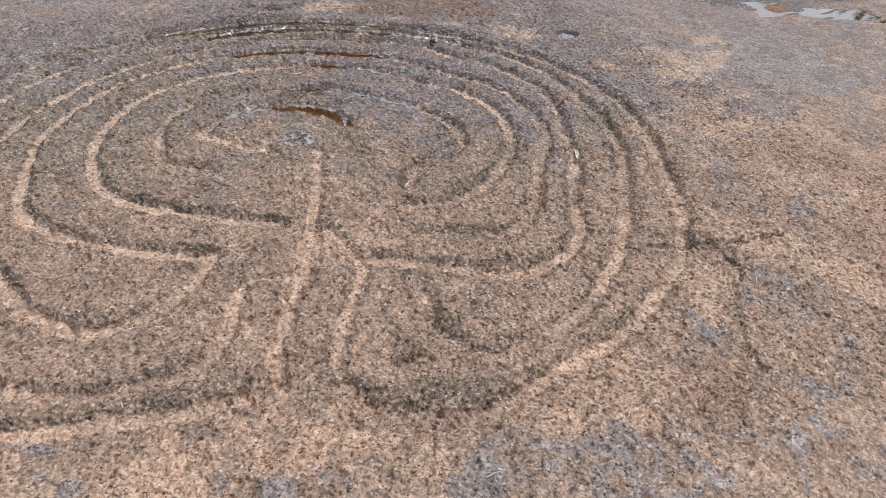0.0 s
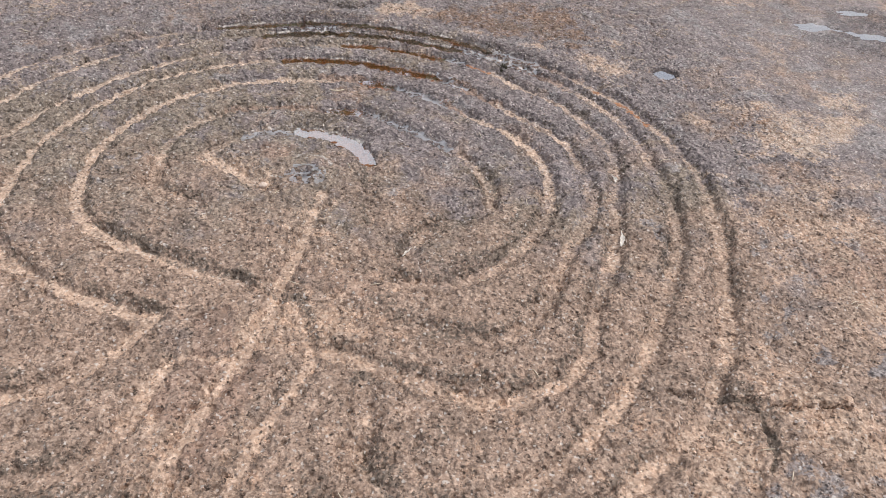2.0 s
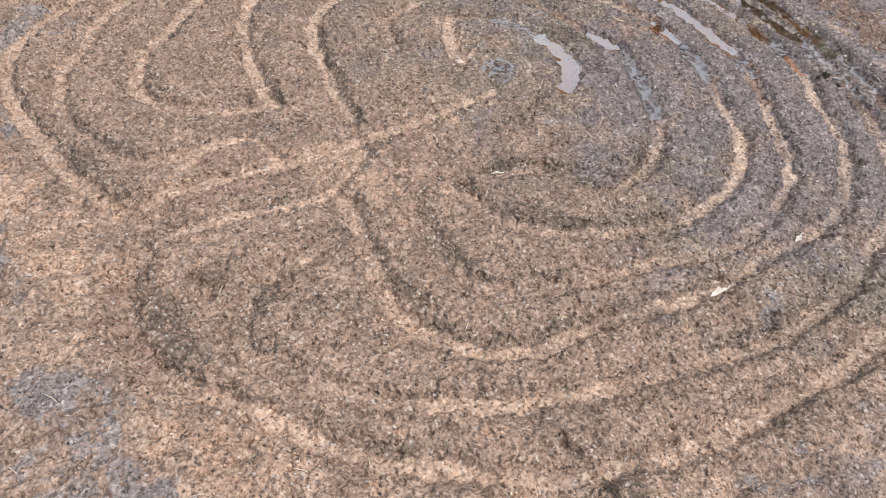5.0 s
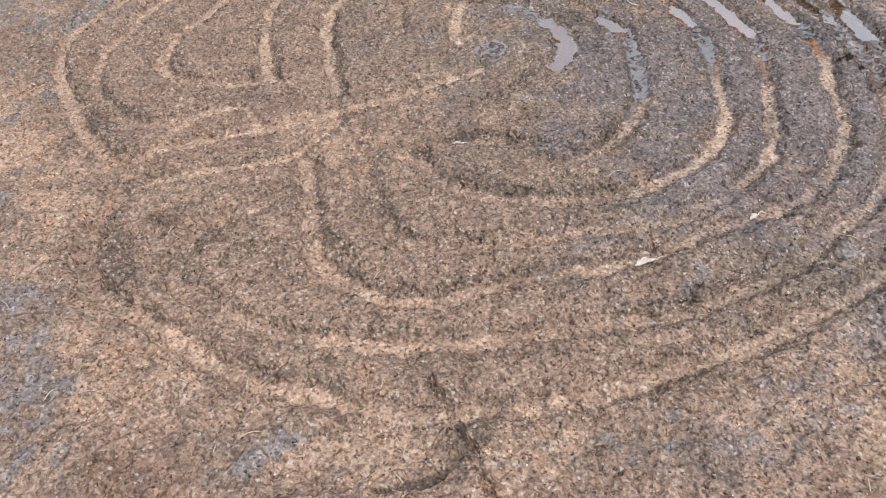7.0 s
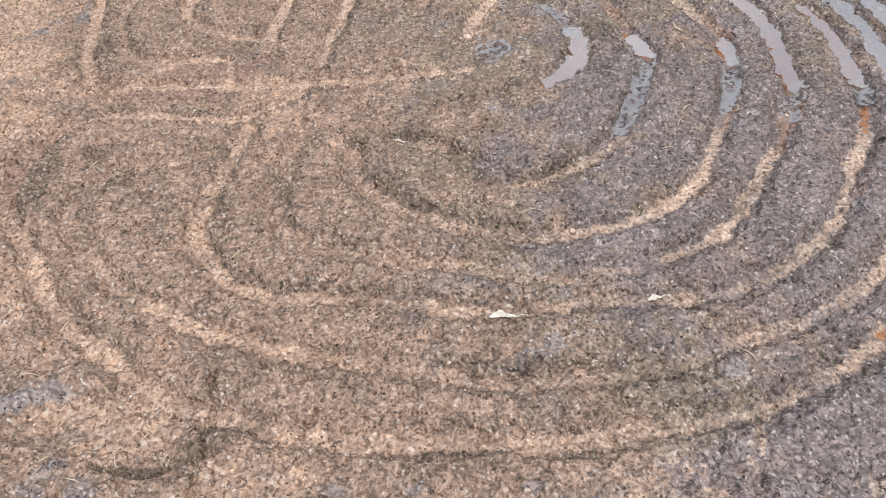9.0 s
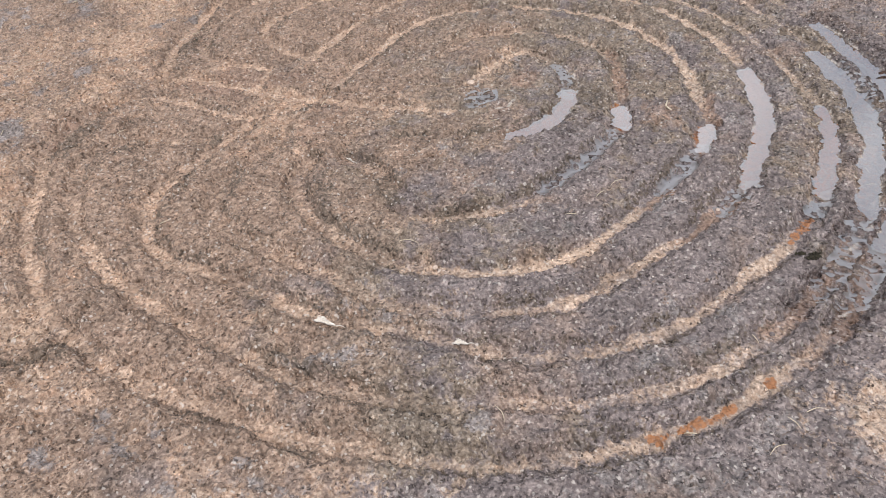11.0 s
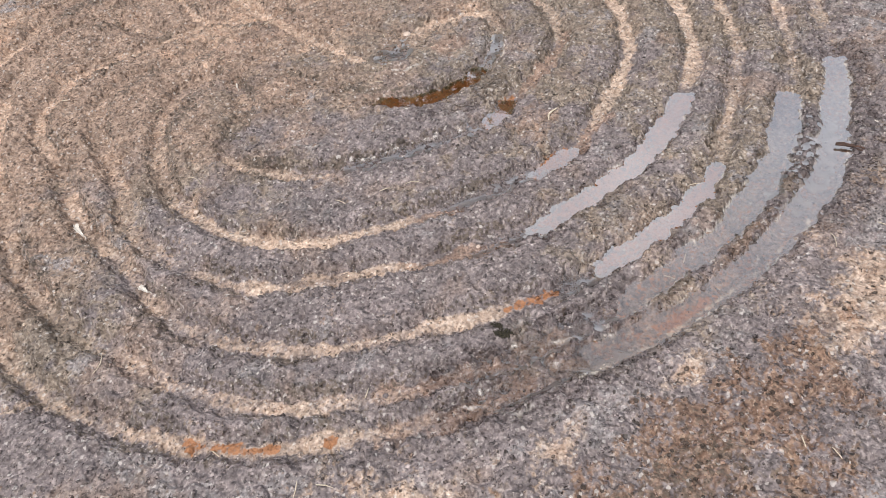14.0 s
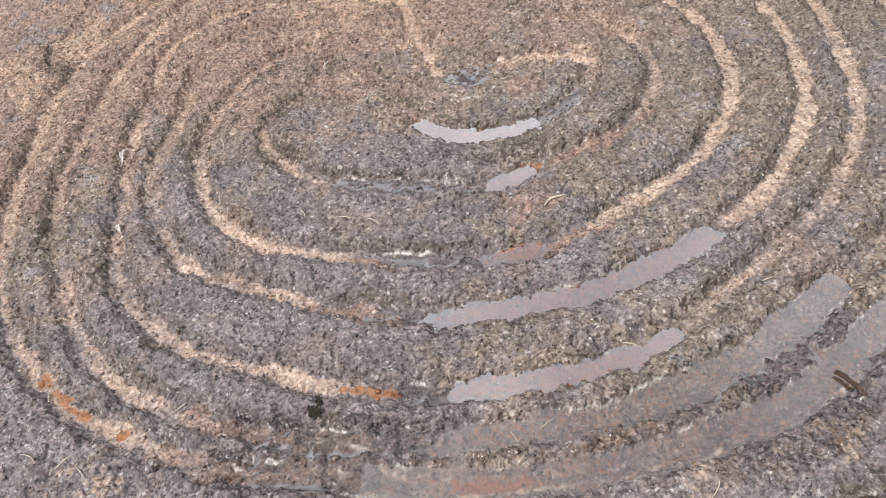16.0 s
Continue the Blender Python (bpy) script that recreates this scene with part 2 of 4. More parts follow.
groove("ring_2", [(-0.053, 0.041), (-0.116, 0.080), (-0.168, 0.120), (-0.225, 0.162), (-0.270, 0.205), (-0.308, 0.262), (-0.317, 0.325),
                  (-0.314, 0.390), (-0.296, 0.467), (-0.242, 0.565), (-0.155, 0.650), (-0.055, 0.695), (0.040, 0.708), (0.130, 0.701),
                  (0.210, 0.687), (0.265, 0.665), (0.315, 0.632), (0.375, 0.580), (0.420, 0.530), (0.463, 0.475), (0.505, 0.418),
                  (0.528, 0.350), (0.533, 0.270), (0.515, 0.195), (0.476, 0.120), (0.425, 0.065), (0.37, 0.02), (0.309, -0.008),
                  (0.250, -0.022), (0.195, 0.005)])
groove("ring_3", [(-0.180, -0.011), (-0.224, 0.011), (-0.295, 0.061), (-0.353, 0.106), (-0.415, 0.176), (-0.450, 0.260), (-0.438, 0.350),
                  (-0.424, 0.430), (-0.402, 0.510), (-0.345, 0.600), (-0.270, 0.685), (-0.176, 0.755), (-0.054, 0.802), (0.038, 0.810),
                  (0.150, 0.802), (0.245, 0.778), (0.330, 0.730), (0.392, 0.688), (0.440, 0.640), (0.490, 0.580), (0.530, 0.515),
                  (0.575, 0.440), (0.602, 0.380), (0.612, 0.315), (0.598, 0.210), (0.570, 0.128), (0.514, 0.060), (0.463, 0.000),
                  (0.409, -0.078), (0.352, -0.134), (0.281, -0.153), (0.222, -0.124), (0.115, -0.052)])
groove("ring_4", [(-0.180, -0.011), (-0.208, -0.053), (-0.253, -0.090), (-0.304, -0.117), (-0.350, -0.127), (-0.394, -0.112),
                  (-0.432, -0.068), (-0.464, -0.015), (-0.485, 0.060), (-0.515, 0.130), (-0.538, 0.22), (-0.540, 0.338), (-0.525, 0.430),
                  (-0.465, 0.556), (-0.392, 0.650), (-0.314, 0.735), (-0.21, 0.815), (-0.09, 0.862), (0.02, 0.878), (0.121, 0.880),
                  (0.217, 0.880), (0.310, 0.857), (0.39, 0.820), (0.448, 0.780), (0.510, 0.730), (0.56, 0.670), (0.605, 0.597),
                  (0.660, 0.515), (0.688, 0.42), (0.694, 0.33), (0.662, 0.225), (0.618, 0.135), (0.583, 0.045), (0.533, -0.03),
                  (0.480, -0.10), (0.450, -0.160), (0.410, -0.217), (0.340, -0.252), (0.26, -0.258), (0.18, -0.212), (0.12, -0.165),
                  (0.06, -0.125)])
groove("ring_5", [(-0.156, -0.100), (-0.181, -0.155), (-0.203, -0.205), (-0.25, -0.25), (-0.32, -0.262), (-0.40, -0.247), (-0.49, -0.195),
                  (-0.556, -0.089), (-0.612, 0.016), (-0.625, 0.15), (-0.62, 0.30), (-0.585, 0.48), (-0.51, 0.670), (-0.41, 0.785),
                  (-0.33, 0.855), (-0.24, 0.9), (-0.13, 0.935), (-0.02, 0.955), (0.09, 0.956), (0.2, 0.953), (0.3, 0.930), (0.37, 0.900),
                  (0.44, 0.855), (0.51, 0.805), (0.565, 0.762), (0.62, 0.71), (0.68, 0.63), (0.715, 0.575), (0.745, 0.51), (0.765, 0.43),
                  (0.765, 0.34), (0.752, 0.245), (0.735, 0.15), (0.70, 0.045), (0.655, -0.03), (0.585, -0.12), (0.53, -0.19), (0.47, -0.26),
                  (0.38, -0.33), (0.297, -0.380), (0.215, -0.402), (0.145, -0.41), (0.095, -0.39), (0.07, -0.325), (0.085, -0.25),
                  (0.097, -0.19)])
groove("ring_6", [(-0.15, -0.285), (-0.195, -0.325), (-0.27, -0.328), (-0.36, -0.31), (-0.48, -0.275), (-0.576, -0.227), (-0.644, -0.158),
                  (-0.685, -0.03), (-0.697, 0.12), (-0.692, 0.25), (-0.675, 0.40), (-0.63, 0.58), (-0.54, 0.77), (-0.423, 0.882),
                  (-0.309, 0.95), (-0.19, 0.98), (-0.05, 1.012), (0.06, 1.018), (0.16, 1.025), (0.25, 1.01), (0.34, 0.973), (0.42, 0.935),
                  (0.52, 0.865), (0.6, 0.79), (0.675, 0.715), (0.73, 0.645), (0.77, 0.57), (0.805, 0.50), (0.828, 0.40), (0.838, 0.3),
                  (0.833, 0.21), (0.800, 0.105), (0.755, -0.01), (0.71, -0.09), (0.665, -0.18), (0.61, -0.255), (0.52, -0.345),
                  (0.41, -0.41), (0.30, -0.455), (0.21, -0.467), (0.125, -0.487), (0.06, -0.495), (0.01, -0.482), (-0.05, -0.438),
                  (-0.09, -0.37)], 0.026)


groove("bridge", [(-0.156, -0.100), (-0.120, -0.104), (-0.085, -0.112), (-0.055, -0.112)], 0.014, 0.004, 0.012)

# how clean the floor is along each groove: places and strength, from dark and overgrown to rubbed bare
CLEAN = {
    "core": [(0.0, 0.303, 0.75), (-0.058, 0.362, 0.85), (-0.093, 0.421, 0.8), (-0.058, 0.458, 0.35), (0.0, 0.482, 0.15), (0.198, 0.345, 0.1)],
    "core_tail": [(0.198, 0.345, 0.1), (0.172, 0.155, 0.15)],
    "stem": [(0.098, 0.262, 0.95), (0.008, 0.032, 1.0), (-0.06, -0.12, 0.9), (-0.103, -0.186, 0.9), (-0.145, -0.258, 0.85), (-0.182, -0.318, 0.6)],
    "bridge": [(-0.156, -0.1, 0.7), (-0.055, -0.112, 0.7)],
    "south_branch": [(0.022, -0.02, 0.7), (0.035, -0.135, 0.9), (-0.026, -0.24, 0.8), (-0.082, -0.33, 0.55)],
    "ring_1": [(-0.12, 0.258, 0.25), (-0.193, 0.332, 0.5), (-0.188, 0.414, 0.65), (-0.114, 0.54, 0.65), (-0.065, 0.57, 0.5), (0.0, 0.588, 0.2), (0.32, 0.43, 0.1),
               (0.385, 0.34, 0.25), (0.4, 0.295, 0.7), (0.405, 0.222, 0.8), (0.388, 0.175, 0.5), (0.33, 0.15, 0.15), (0.25, 0.108, 0.35), (0.213, 0.064, 0.3)],
    "ring_2": [(-0.053, 0.041, 0.4), (-0.116, 0.08, 0.75), (-0.225, 0.162, 1.0), (-0.317, 0.325, 1.05), (-0.242, 0.565, 0.95), (-0.019, 0.71, 1.0), (0.156, 0.703, 0.9),
               (0.2, 0.69, 0.2), (0.42, 0.53, 0.1), (0.445, 0.498, 0.9), (0.505, 0.418, 1.0), (0.533, 0.33, 0.9), (0.515, 0.195, 0.75), (0.476, 0.12, 0.4), (0.37, 0.02, 0.3),
               (0.28, -0.015, 0.2), (0.195, 0.005, 0.25)],
    "ring_3": [(-0.18, -0.011, 0.95), (-0.295, 0.061, 1.0), (-0.45, 0.26, 1.0), (-0.4, 0.51, 0.9), (-0.196, 0.745, 1.0), (0.04, 0.81, 0.9), (0.08, 0.808, 0.2), (0.5, 0.56, 0.15),
               (0.53, 0.515, 1.0), (0.6, 0.38, 0.85), (0.612, 0.315, 0.75), (0.598, 0.21, 0.55), (0.57, 0.128, 0.45), (0.463, 0.0, 0.35), (0.409, -0.078, 0.3), (0.352, -0.134, 0.3),
               (0.281, -0.153, 0.25), (0.222, -0.124, 0.12), (0.115, -0.052, 0.25)],
    "ring_4": [(-0.18, -0.011, 0.95), (-0.253, -0.09, 0.6), (-0.304, -0.117, 0.4), (-0.36, -0.125, 0.85), (-0.432, -0.068, 0.95), (-0.515, 0.13, 0.8), (-0.525, 0.43, 0.7),
               (-0.39, 0.65, 0.7), (-0.314, 0.735, 0.95), (-0.15, 0.84, 0.9), (-0.06, 0.866, 0.6), (0.016, 0.876, 0.5), (0.07, 0.878, 0.75), (0.2, 0.88, 0.6), (0.24, 0.875, 0.1),
               (0.52, 0.72, 0.2), (0.56, 0.67, 0.9), (0.635, 0.555, 1.0), (0.676, 0.46, 0.9), (0.694, 0.37, 0.6), (0.69, 0.31, 0.5), (0.66, 0.225, 0.55), (0.618, 0.135, 0.5),
               (0.583, 0.045, 0.75), (0.53, -0.03, 0.6), (0.48, -0.1, 0.35), (0.445, -0.165, 0.85), (0.40, -0.222, 0.7), (0.34, -0.252, 0.6), (0.26, -0.258, 0.5),
               (0.18, -0.212, 0.45), (0.12, -0.165, 0.75), (0.06, -0.125, 0.9)],
    "ring_5": [(-0.156, -0.1, 0.8), (-0.181, -0.155, 0.65), (-0.203, -0.205, 0.35), (-0.25, -0.25, 0.5), (-0.4, -0.247, 0.35), (-0.49, -0.195, 0.5), (-0.6, 0.0, 0.7),
               (-0.51, 0.67, 0.75), (-0.24, 0.9, 0.8), (-0.06, 0.95, 0.5), (0.05, 0.956, 0.15), (0.66, 0.66, 0.15), (0.7, 0.6, 0.4), (0.742, 0.515, 0.9), (0.765, 0.43, 0.65),
               (0.765, 0.34, 0.5), (0.735, 0.15, 0.45), (0.7, 0.045, 0.5), (0.655, -0.03, 0.5), (0.585, -0.12, 0.4), (0.535, -0.185, 0.45), (0.51, -0.215, 1.0), (0.43, -0.29, 1.0),
               (0.36, -0.34, 0.7), (0.297, -0.38, 0.5), (0.2, -0.404, 0.35), (0.09, -0.38, 0.2), (0.07, -0.325, 0.25), (0.097, -0.19, 0.5)],
    "ring_6": [(-0.15, -0.285, 0.5), (-0.195, -0.325, 0.75), (-0.3, -0.322, 0.9), (-0.48, -0.275, 0.9), (-0.69, 0.0, 0.8), (-0.54, 0.77, 0.8), (-0.309, 0.95, 0.6), (-0.08, 1.005, 0.3),
               (0.0, 1.015, 0.1), (0.69, 0.69, 0.15), (0.74, 0.63, 0.5), (0.775, 0.56, 0.9), (0.828, 0.4, 0.7), (0.838, 0.3, 0.62), (0.8, 0.105, 0.6), (0.71, -0.09, 0.7),
               (0.61, -0.255, 0.85), (0.52, -0.345, 0.85), (0.41, -0.41, 0.85), (0.3, -0.455, 0.9), (0.21, -0.467, 0.75), (0.125, -0.487, 0.5), (0.06, -0.495, 0.3), (0.01, -0.482, 0.15),
               (-0.05, -0.438, 0.3), (-0.09, -0.37, 0.4)],
}


def clean_along(name):
    """The cleanness at every point of a groove's centre line."""
    line = GROOVES[name][0]
    marks = sorted((int(np.argmin(((line - np.array((x, y))) ** 2).sum(1))), c) for x, y, c in CLEAN[name])
    return np.interp(np.arange(len(line)), [i for i, c in marks], [c for i, c in marks])


def along(name, a, b):
    """The stretch of a groove's centre line between the places nearest to a and b."""
    line = GROOVES[name][0]
    i, j = sorted(int(np.argmin(((line - np.array(p)) ** 2).sum(1))) for p in (a, b))
    return line[i:j + 1]


# ---- noise on the plan ----
def field(x, y, size, seed, octaves=3, gain=0.5):
    """Smooth noise from -1 to 1 with blobs of about the given size in metres."""
    total, amp, norm = np.zeros_like(x), 1.0, 0.0
    for k in range(octaves):
        table = np.random.default_rng(seed + 17 * k).uniform(-1, 1, (256, 256))
        u, v = x / size + 31.7 * k, y / size + 11.3 * k
        i, j = np.floor(u).astype(int), np.floor(v).astype(int)
        f, g = u - i, v - j
        f, g = f * f * f * (f * (f * 6 - 15) + 10), g * g * g * (g * (g * 6 - 15) + 10)
        i0, i1, j0, j1 = i % 256, (i + 1) % 256, j % 256, (j + 1) % 256
        low = table[i0, j0] * (1 - f) + table[i1, j0] * f
        high = table[i0, j1] * (1 - f) + table[i1, j1] * f
        total += amp * (low * (1 - g) + high * g)
        norm += amp
        amp *= gain
        size /= 2.03
    return total / norm


def ease(a, b, x):
    s = np.clip((x - a) / (b - a), 0, 1)
    return s * s * (3 - 2 * s)


# ---- the rock: one sheet, finely meshed at the carving and coarser towards the horizon ----
def spread(low, high, step, reach, growth):
    core = list(np.arange(low, high + step / 2, step))
    up, d = [core[-1]], step
    while up[-1] < reach:
        d *= growth
        up.append(up[-1] + d)
    down, d = [core[0]], step
    while down[-1] > -reach:
        d *= growth
        down.append(down[-1] - d)
    return np.array(down[:0:-1] + core + up[1:])


STEP = 0.0023
gx, gy = spread(-0.76, 1.12, STEP, 60, 1.055), spread(-0.70, 1.20, STEP, 60, 1.055)
GX, GY = np.meshgrid(gx, gy)


def brush(line, reach, values=None):
    """Distance from every grid place to a line, where it is under reach, and, if given, the value at the line's nearest point."""
    dist, held = np.full(GX.shape, 9.0), np.zeros(GX.shape)
    for k, (px, py) in enumerate(line):
        i0, i1 = np.searchsorted(gx, (px - reach, px + reach))
        j0, j1 = np.searchsorted(gy, (py - reach, py + reach))
        d = np.hypot(GX[j0:j1, i0:i1] - px, GY[j0:j1, i0:i1] - py)
        old = dist[j0:j1, i0:i1]
        if values is not None:
            held[j0:j1, i0:i1] = np.where(d < old, values[k], held[j0:j1, i0:i1])
        np.minimum(old, d, out=old)
    return dist if values is None else (dist, held)


def stroke(points):
    """A smooth line through the given places."""
    groove("stroke", points)
    return GROOVES.pop("stroke")[0]


def blob(x, y, rx, ry, turn=0.0, ragged=0.35, seed=3, soft=0.4):
    """1 inside an uneven patch, falling to 0 at its rim."""
    out, far = np.zeros(GX.shape), 2.2 * max(rx, ry)
    i0, i1 = np.searchsorted(gx, (x - far, x + far))
    j0, j1 = np.searchsorted(gy, (y - far, y + far))
    bx, by = GX[j0:j1, i0:i1], GY[j0:j1, i0:i1]
    c, s = math.cos(radians(turn)), math.sin(radians(turn))
    u, v = (bx - x) * c + (by - y) * s, (by - y) * c - (bx - x) * s
    r = np.hypot(u / rx, v / ry) + ragged * field(bx, by, min(rx, ry) * 0.8, seed, 3)
    out[j0:j1, i0:i1] = 1 - ease(1 - soft, 1 + soft * 0.5, r)
    return out


rag = 0.0060 * field(GX, GY, 0.026, 11, 3, 0.65) + 0.0034 * field(GX, GY, 0.010, 12, 2)
near = 1 - ease(1.5, 6.0, np.hypot(GX - 0.2, GY - 0.3))
depth_scale = 0.84 + 0.30 * ease(-0.25, 0.30, GY + 0.35 * GX) - 0.20 * ease(0.45, 0.80, GY)
carve, floor_mask, wall_mask, clean_mask = (np.zeros(GX.shape) for _ in range(4))
swell = field(GX, GY, 0.07, 21, 2)
ribbon = field(GX, GY, 0.045, 22, 3)
pebbly = field(GX, GY, 0.011, 24, 2)
inner_mask = np.zeros(GX.shape)
out_x, out_y = GX - 0.08, GY - 0.22
out_r = np.hypot(out_x, out_y) + 1e-3
for name, (line, width, depth, wall, clean) in GROOVES.items():
    d, clean = brush(line, width / 2 + wall + 0.014, clean_along(name))
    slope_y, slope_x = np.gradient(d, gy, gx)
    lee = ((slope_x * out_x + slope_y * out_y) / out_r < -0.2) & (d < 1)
    d = d + rag
    cut = 1 - ease(width / 2 - 0.002, width / 2 + wall, d + 0.004 * swell)
    carve = np.maximum(carve, depth * depth_scale * (1 + 0.2 * swell) * cut)
    flat = 1 - ease(width * 0.24, width * 0.60, d + 0.0028 * ribbon + 0.0025 * pebbly)
    floor_mask, clean_mask = np.maximum(floor_mask, flat), np.maximum(clean_mask, clean * flat)
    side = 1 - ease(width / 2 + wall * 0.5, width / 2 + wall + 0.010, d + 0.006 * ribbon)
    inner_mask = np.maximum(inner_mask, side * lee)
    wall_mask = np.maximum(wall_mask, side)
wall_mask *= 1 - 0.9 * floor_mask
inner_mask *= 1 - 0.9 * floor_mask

# hollow, cup mark and pits beside the carving
hollow = blob(0.515, -0.42, 0.105, 0.045, 57, 0.25, 5, 0.2)
cup = np.clip(1 - (np.hypot(GX - 0.975, GY - 0.618) / 0.032) ** 4, 0, 1)
pit = np.clip(1 - (np.hypot((GX + 0.144) / 1.3, GY - 0.197) / 0.017) ** 2, 0, 1)
carve = np.maximum(carve, np.maximum(0.011 * hollow, np.maximum(0.024 * cup, 0.011 * pit)))

groove("hollow_rim", [(0.575, -0.318), (0.604, -0.345), (0.600, -0.388), (0.580, -0.424), (0.566, -0.440)])
rim_d = brush(GROOVES.pop("hollow_rim")[0], 0.03) + 0.8 * rag
carve = np.maximum(carve, 0.008 * (1 - ease(0.002, 0.008, rim_d)))

# cracks
crack_mask = np.zeros(GX.shape)
for crack, w, deep in (([(0.500, -0.290), (0.520, -0.300), (0.550, -0.307), (0.585, -0.325), (0.615, -0.333), (0.645, -0.352), (0.72, -0.375)], 0.005, 0.013), ([(0.575, -0.33), (0.60, -0.318), (0.625, -0.322)], 0.004, 0.010),
                       ([(-0.06, 0.048), (0.014, -0.003), (0.07, -0.03), (0.133, -0.054), (0.2, -0.10)], 0.004, 0.006),
                       ([(0.36, 1.13), (0.30, 1.108), (0.26, 1.115), (0.20, 1.16)], 0.010, 0.014),
                       ([(0.50, -0.50), (0.48, -0.529), (0.459, -0.571), (0.453, -0.593)], 0.004, 0.005), ([(0.95, 0.13), (0.879, 0.17), (0.834, 0.217)], 0.008, 0.004),
                       ([(-0.60, -0.56), (-0.565, -0.537), (-0.535, -0.48), (-0.514, -0.425)], 0.008, 0.005)):
    groove("crack", crack)
    d = brush(GROOVES.pop("crack")[0], 0.03) + 1.3 * rag
    carve = np.maximum(carve, deep * (1 - ease(w * 0.3, w, np.abs(d))))
    crack_mask = np.maximum(crack_mask, 1 - ease(w * 0.3, w * 1.2, np.abs(d)))

# rain pools: the groove or grooves, their ends, water level and how far the water may reach sideways
POOLS = [
    ([[(0.092, 0.478), (0.130, 0.468), (0.165, 0.439), (0.188, 0.402), (0.199, 0.362)]], -0.0030, 0.018, WATER),
    ([[(0.162, 0.559), (0.206, 0.548)]], -0.0046, 0.015, SHALLOW),
    ([[(0.254, 0.684), (0.300, 0.656)]], -0.0046, 0.015, SHALLOW),
    ([[(0.094, 0.810), (0.150, 0.804), (0.220, 0.788), (0.300, 0.754), (0.360, 0.722), (0.415, 0.688)]], -0.0034, 0.020, WATER),
    ([[(0.236, 0.884), (0.296, 0.867), (0.350, 0.841), (0.400, 0.811), (0.448, 0.786)]], -0.0060, 0.013, WATER),
    ([[(0.058, 0.954), (0.130, 0.959), (0.210, 0.946), (0.280, 0.932), (0.345, 0.911), (0.400, 0.886), (0.450, 0.862), (0.500, 0.832)],
      [(-0.048, 1.012), (0.040, 1.019), (0.110, 1.012), (0.165, 0.990), (0.200, 0.962)],
      [(0.130, 1.022), (0.205, 1.018), (0.260, 1.006), (0.330, 0.978), (0.400, 0.946), (0.460, 0.908), (0.510, 0.872), (0.545, 0.845), (0.570, 0.815)],
      [(0.495, 0.840), (0.520, 0.850), (0.545, 0.845)]], -0.0040, 0.023, SHALLOW),
]
basin = np.zeros(GX.shape)
for x, y, rx, ry, turn in ((1.95, 0.44, 0.16, 0.07, -30), (1.71, 0.55, 0.08, 0.05, -20), (1.56, 0.85, 0.07, 0.035, -20), (1.69, 0.77, 0.06, 0.035, -30), (1.75, 0.93, 0.07, 0.03, -20),
                           (1.74, 0.63, 0.06, 0.035, -40), (2.10, 0.72, 0.10, 0.06, 0)):
    basin = np.maximum(basin, blob(x, y, rx, ry, turn, 0.6, 6, 0.5))
marsh = blob(1.85, 0.70, 0.42, 0.22, -35, 0.5, 7, 0.5)
carve = np.maximum(carve, 0.011 * basin)
stretches = []
for parts, level, reach, kind in POOLS:
    d = np.full(GX.shape, 9.0)
    for part_of in parts:
        d = np.minimum(d, brush(stroke(part_of), 0.075))
    stretches.append(d)
    carve += 0.0022 * (1 - ease(0.001, 0.021, d + 1.5 * rag + 0.004 * swell))

# small plucked pits, thickest along the rims
dice = np.random.default_rng(5)
for _ in range(17000):
    px, py = dice.uniform(-0.75, 1.1), dice.uniform(-0.65, 1.19)
    i, j = np.searchsorted(gx, px), np.searchsorted(gy, py)
    if dice.random() > 0.25 + 0.6 * wall_mask[j, i]:
        continue
    r, deep = dice.uniform(0.0036, 0.0072), dice.uniform(0.003, 0.006)
    sl = (slice(j - 4, j + 5), slice(i - 4, i + 5))
    carve[sl] += deep * np.clip(1 - (np.hypot(GX[sl] - px, (GY[sl] - py) * dice.uniform(0.8, 1.4)) / r) ** 2, 0, 1)

for x, y, r in ((-0.165, -0.295, 0.045), (0.01, -0.445, 0.06), (-0.14, -0.32, 0.03), (-0.205, -0.328, 0.035), (-0.075, -0.415, 0.04), (0.08, -0.30, 0.03), (0.25, -0.225, 0.04), (0.02, -0.36, 0.03)):
    for _ in range(60):
        px, py = dice.normal(x, r * 0.6), dice.normal(y, r * 0.45)
        i, j = np.searchsorted(gx, px), np.searchsorted(gy, py)
        sl = (slice(j - 4, j + 5), slice(i - 4, i + 5))
        carve[sl] += dice.uniform(0.003, 0.007) * np.clip(1 - (np.hypot(GX[sl] - px, GY[sl] - py) / dice.uniform(0.003, 0.006)) ** 2, 0, 1)

shoreland = np.zeros(GX.shape)
for d in stretches:
    shoreland = np.maximum(shoreland, 1 - ease(0.012, 0.055, d))
outside = ease(0.92, 1.08, np.hypot((GX - 0.10) / 0.76, (GY - 0.27) / 0.78))
south = outside * (1 - ease(-0.25, 0.05, GY))
ledge = field(GX + 0.5 * GY, GY - 0.3 * GX, 0.15, 36, 3)
ledges = 0.0035 * ease(-0.02, 0.03, ledge) + 0.003 * ease(0.16, 0.20, ledge) + 0.003 * ease(-0.22, -0.18, ledge)
lumps = 0.0036 * field(GX, GY, 0.055, 31, 2) + 0.0052 * (0.35 - np.abs(field(GX, GY, 0.020, 32, 2))) + south * ledges
grit = (0.0027 + 0.0016 * wall_mask + 0.0010 * shoreland) * field(GX, GY, 0.0105, 33, 1)
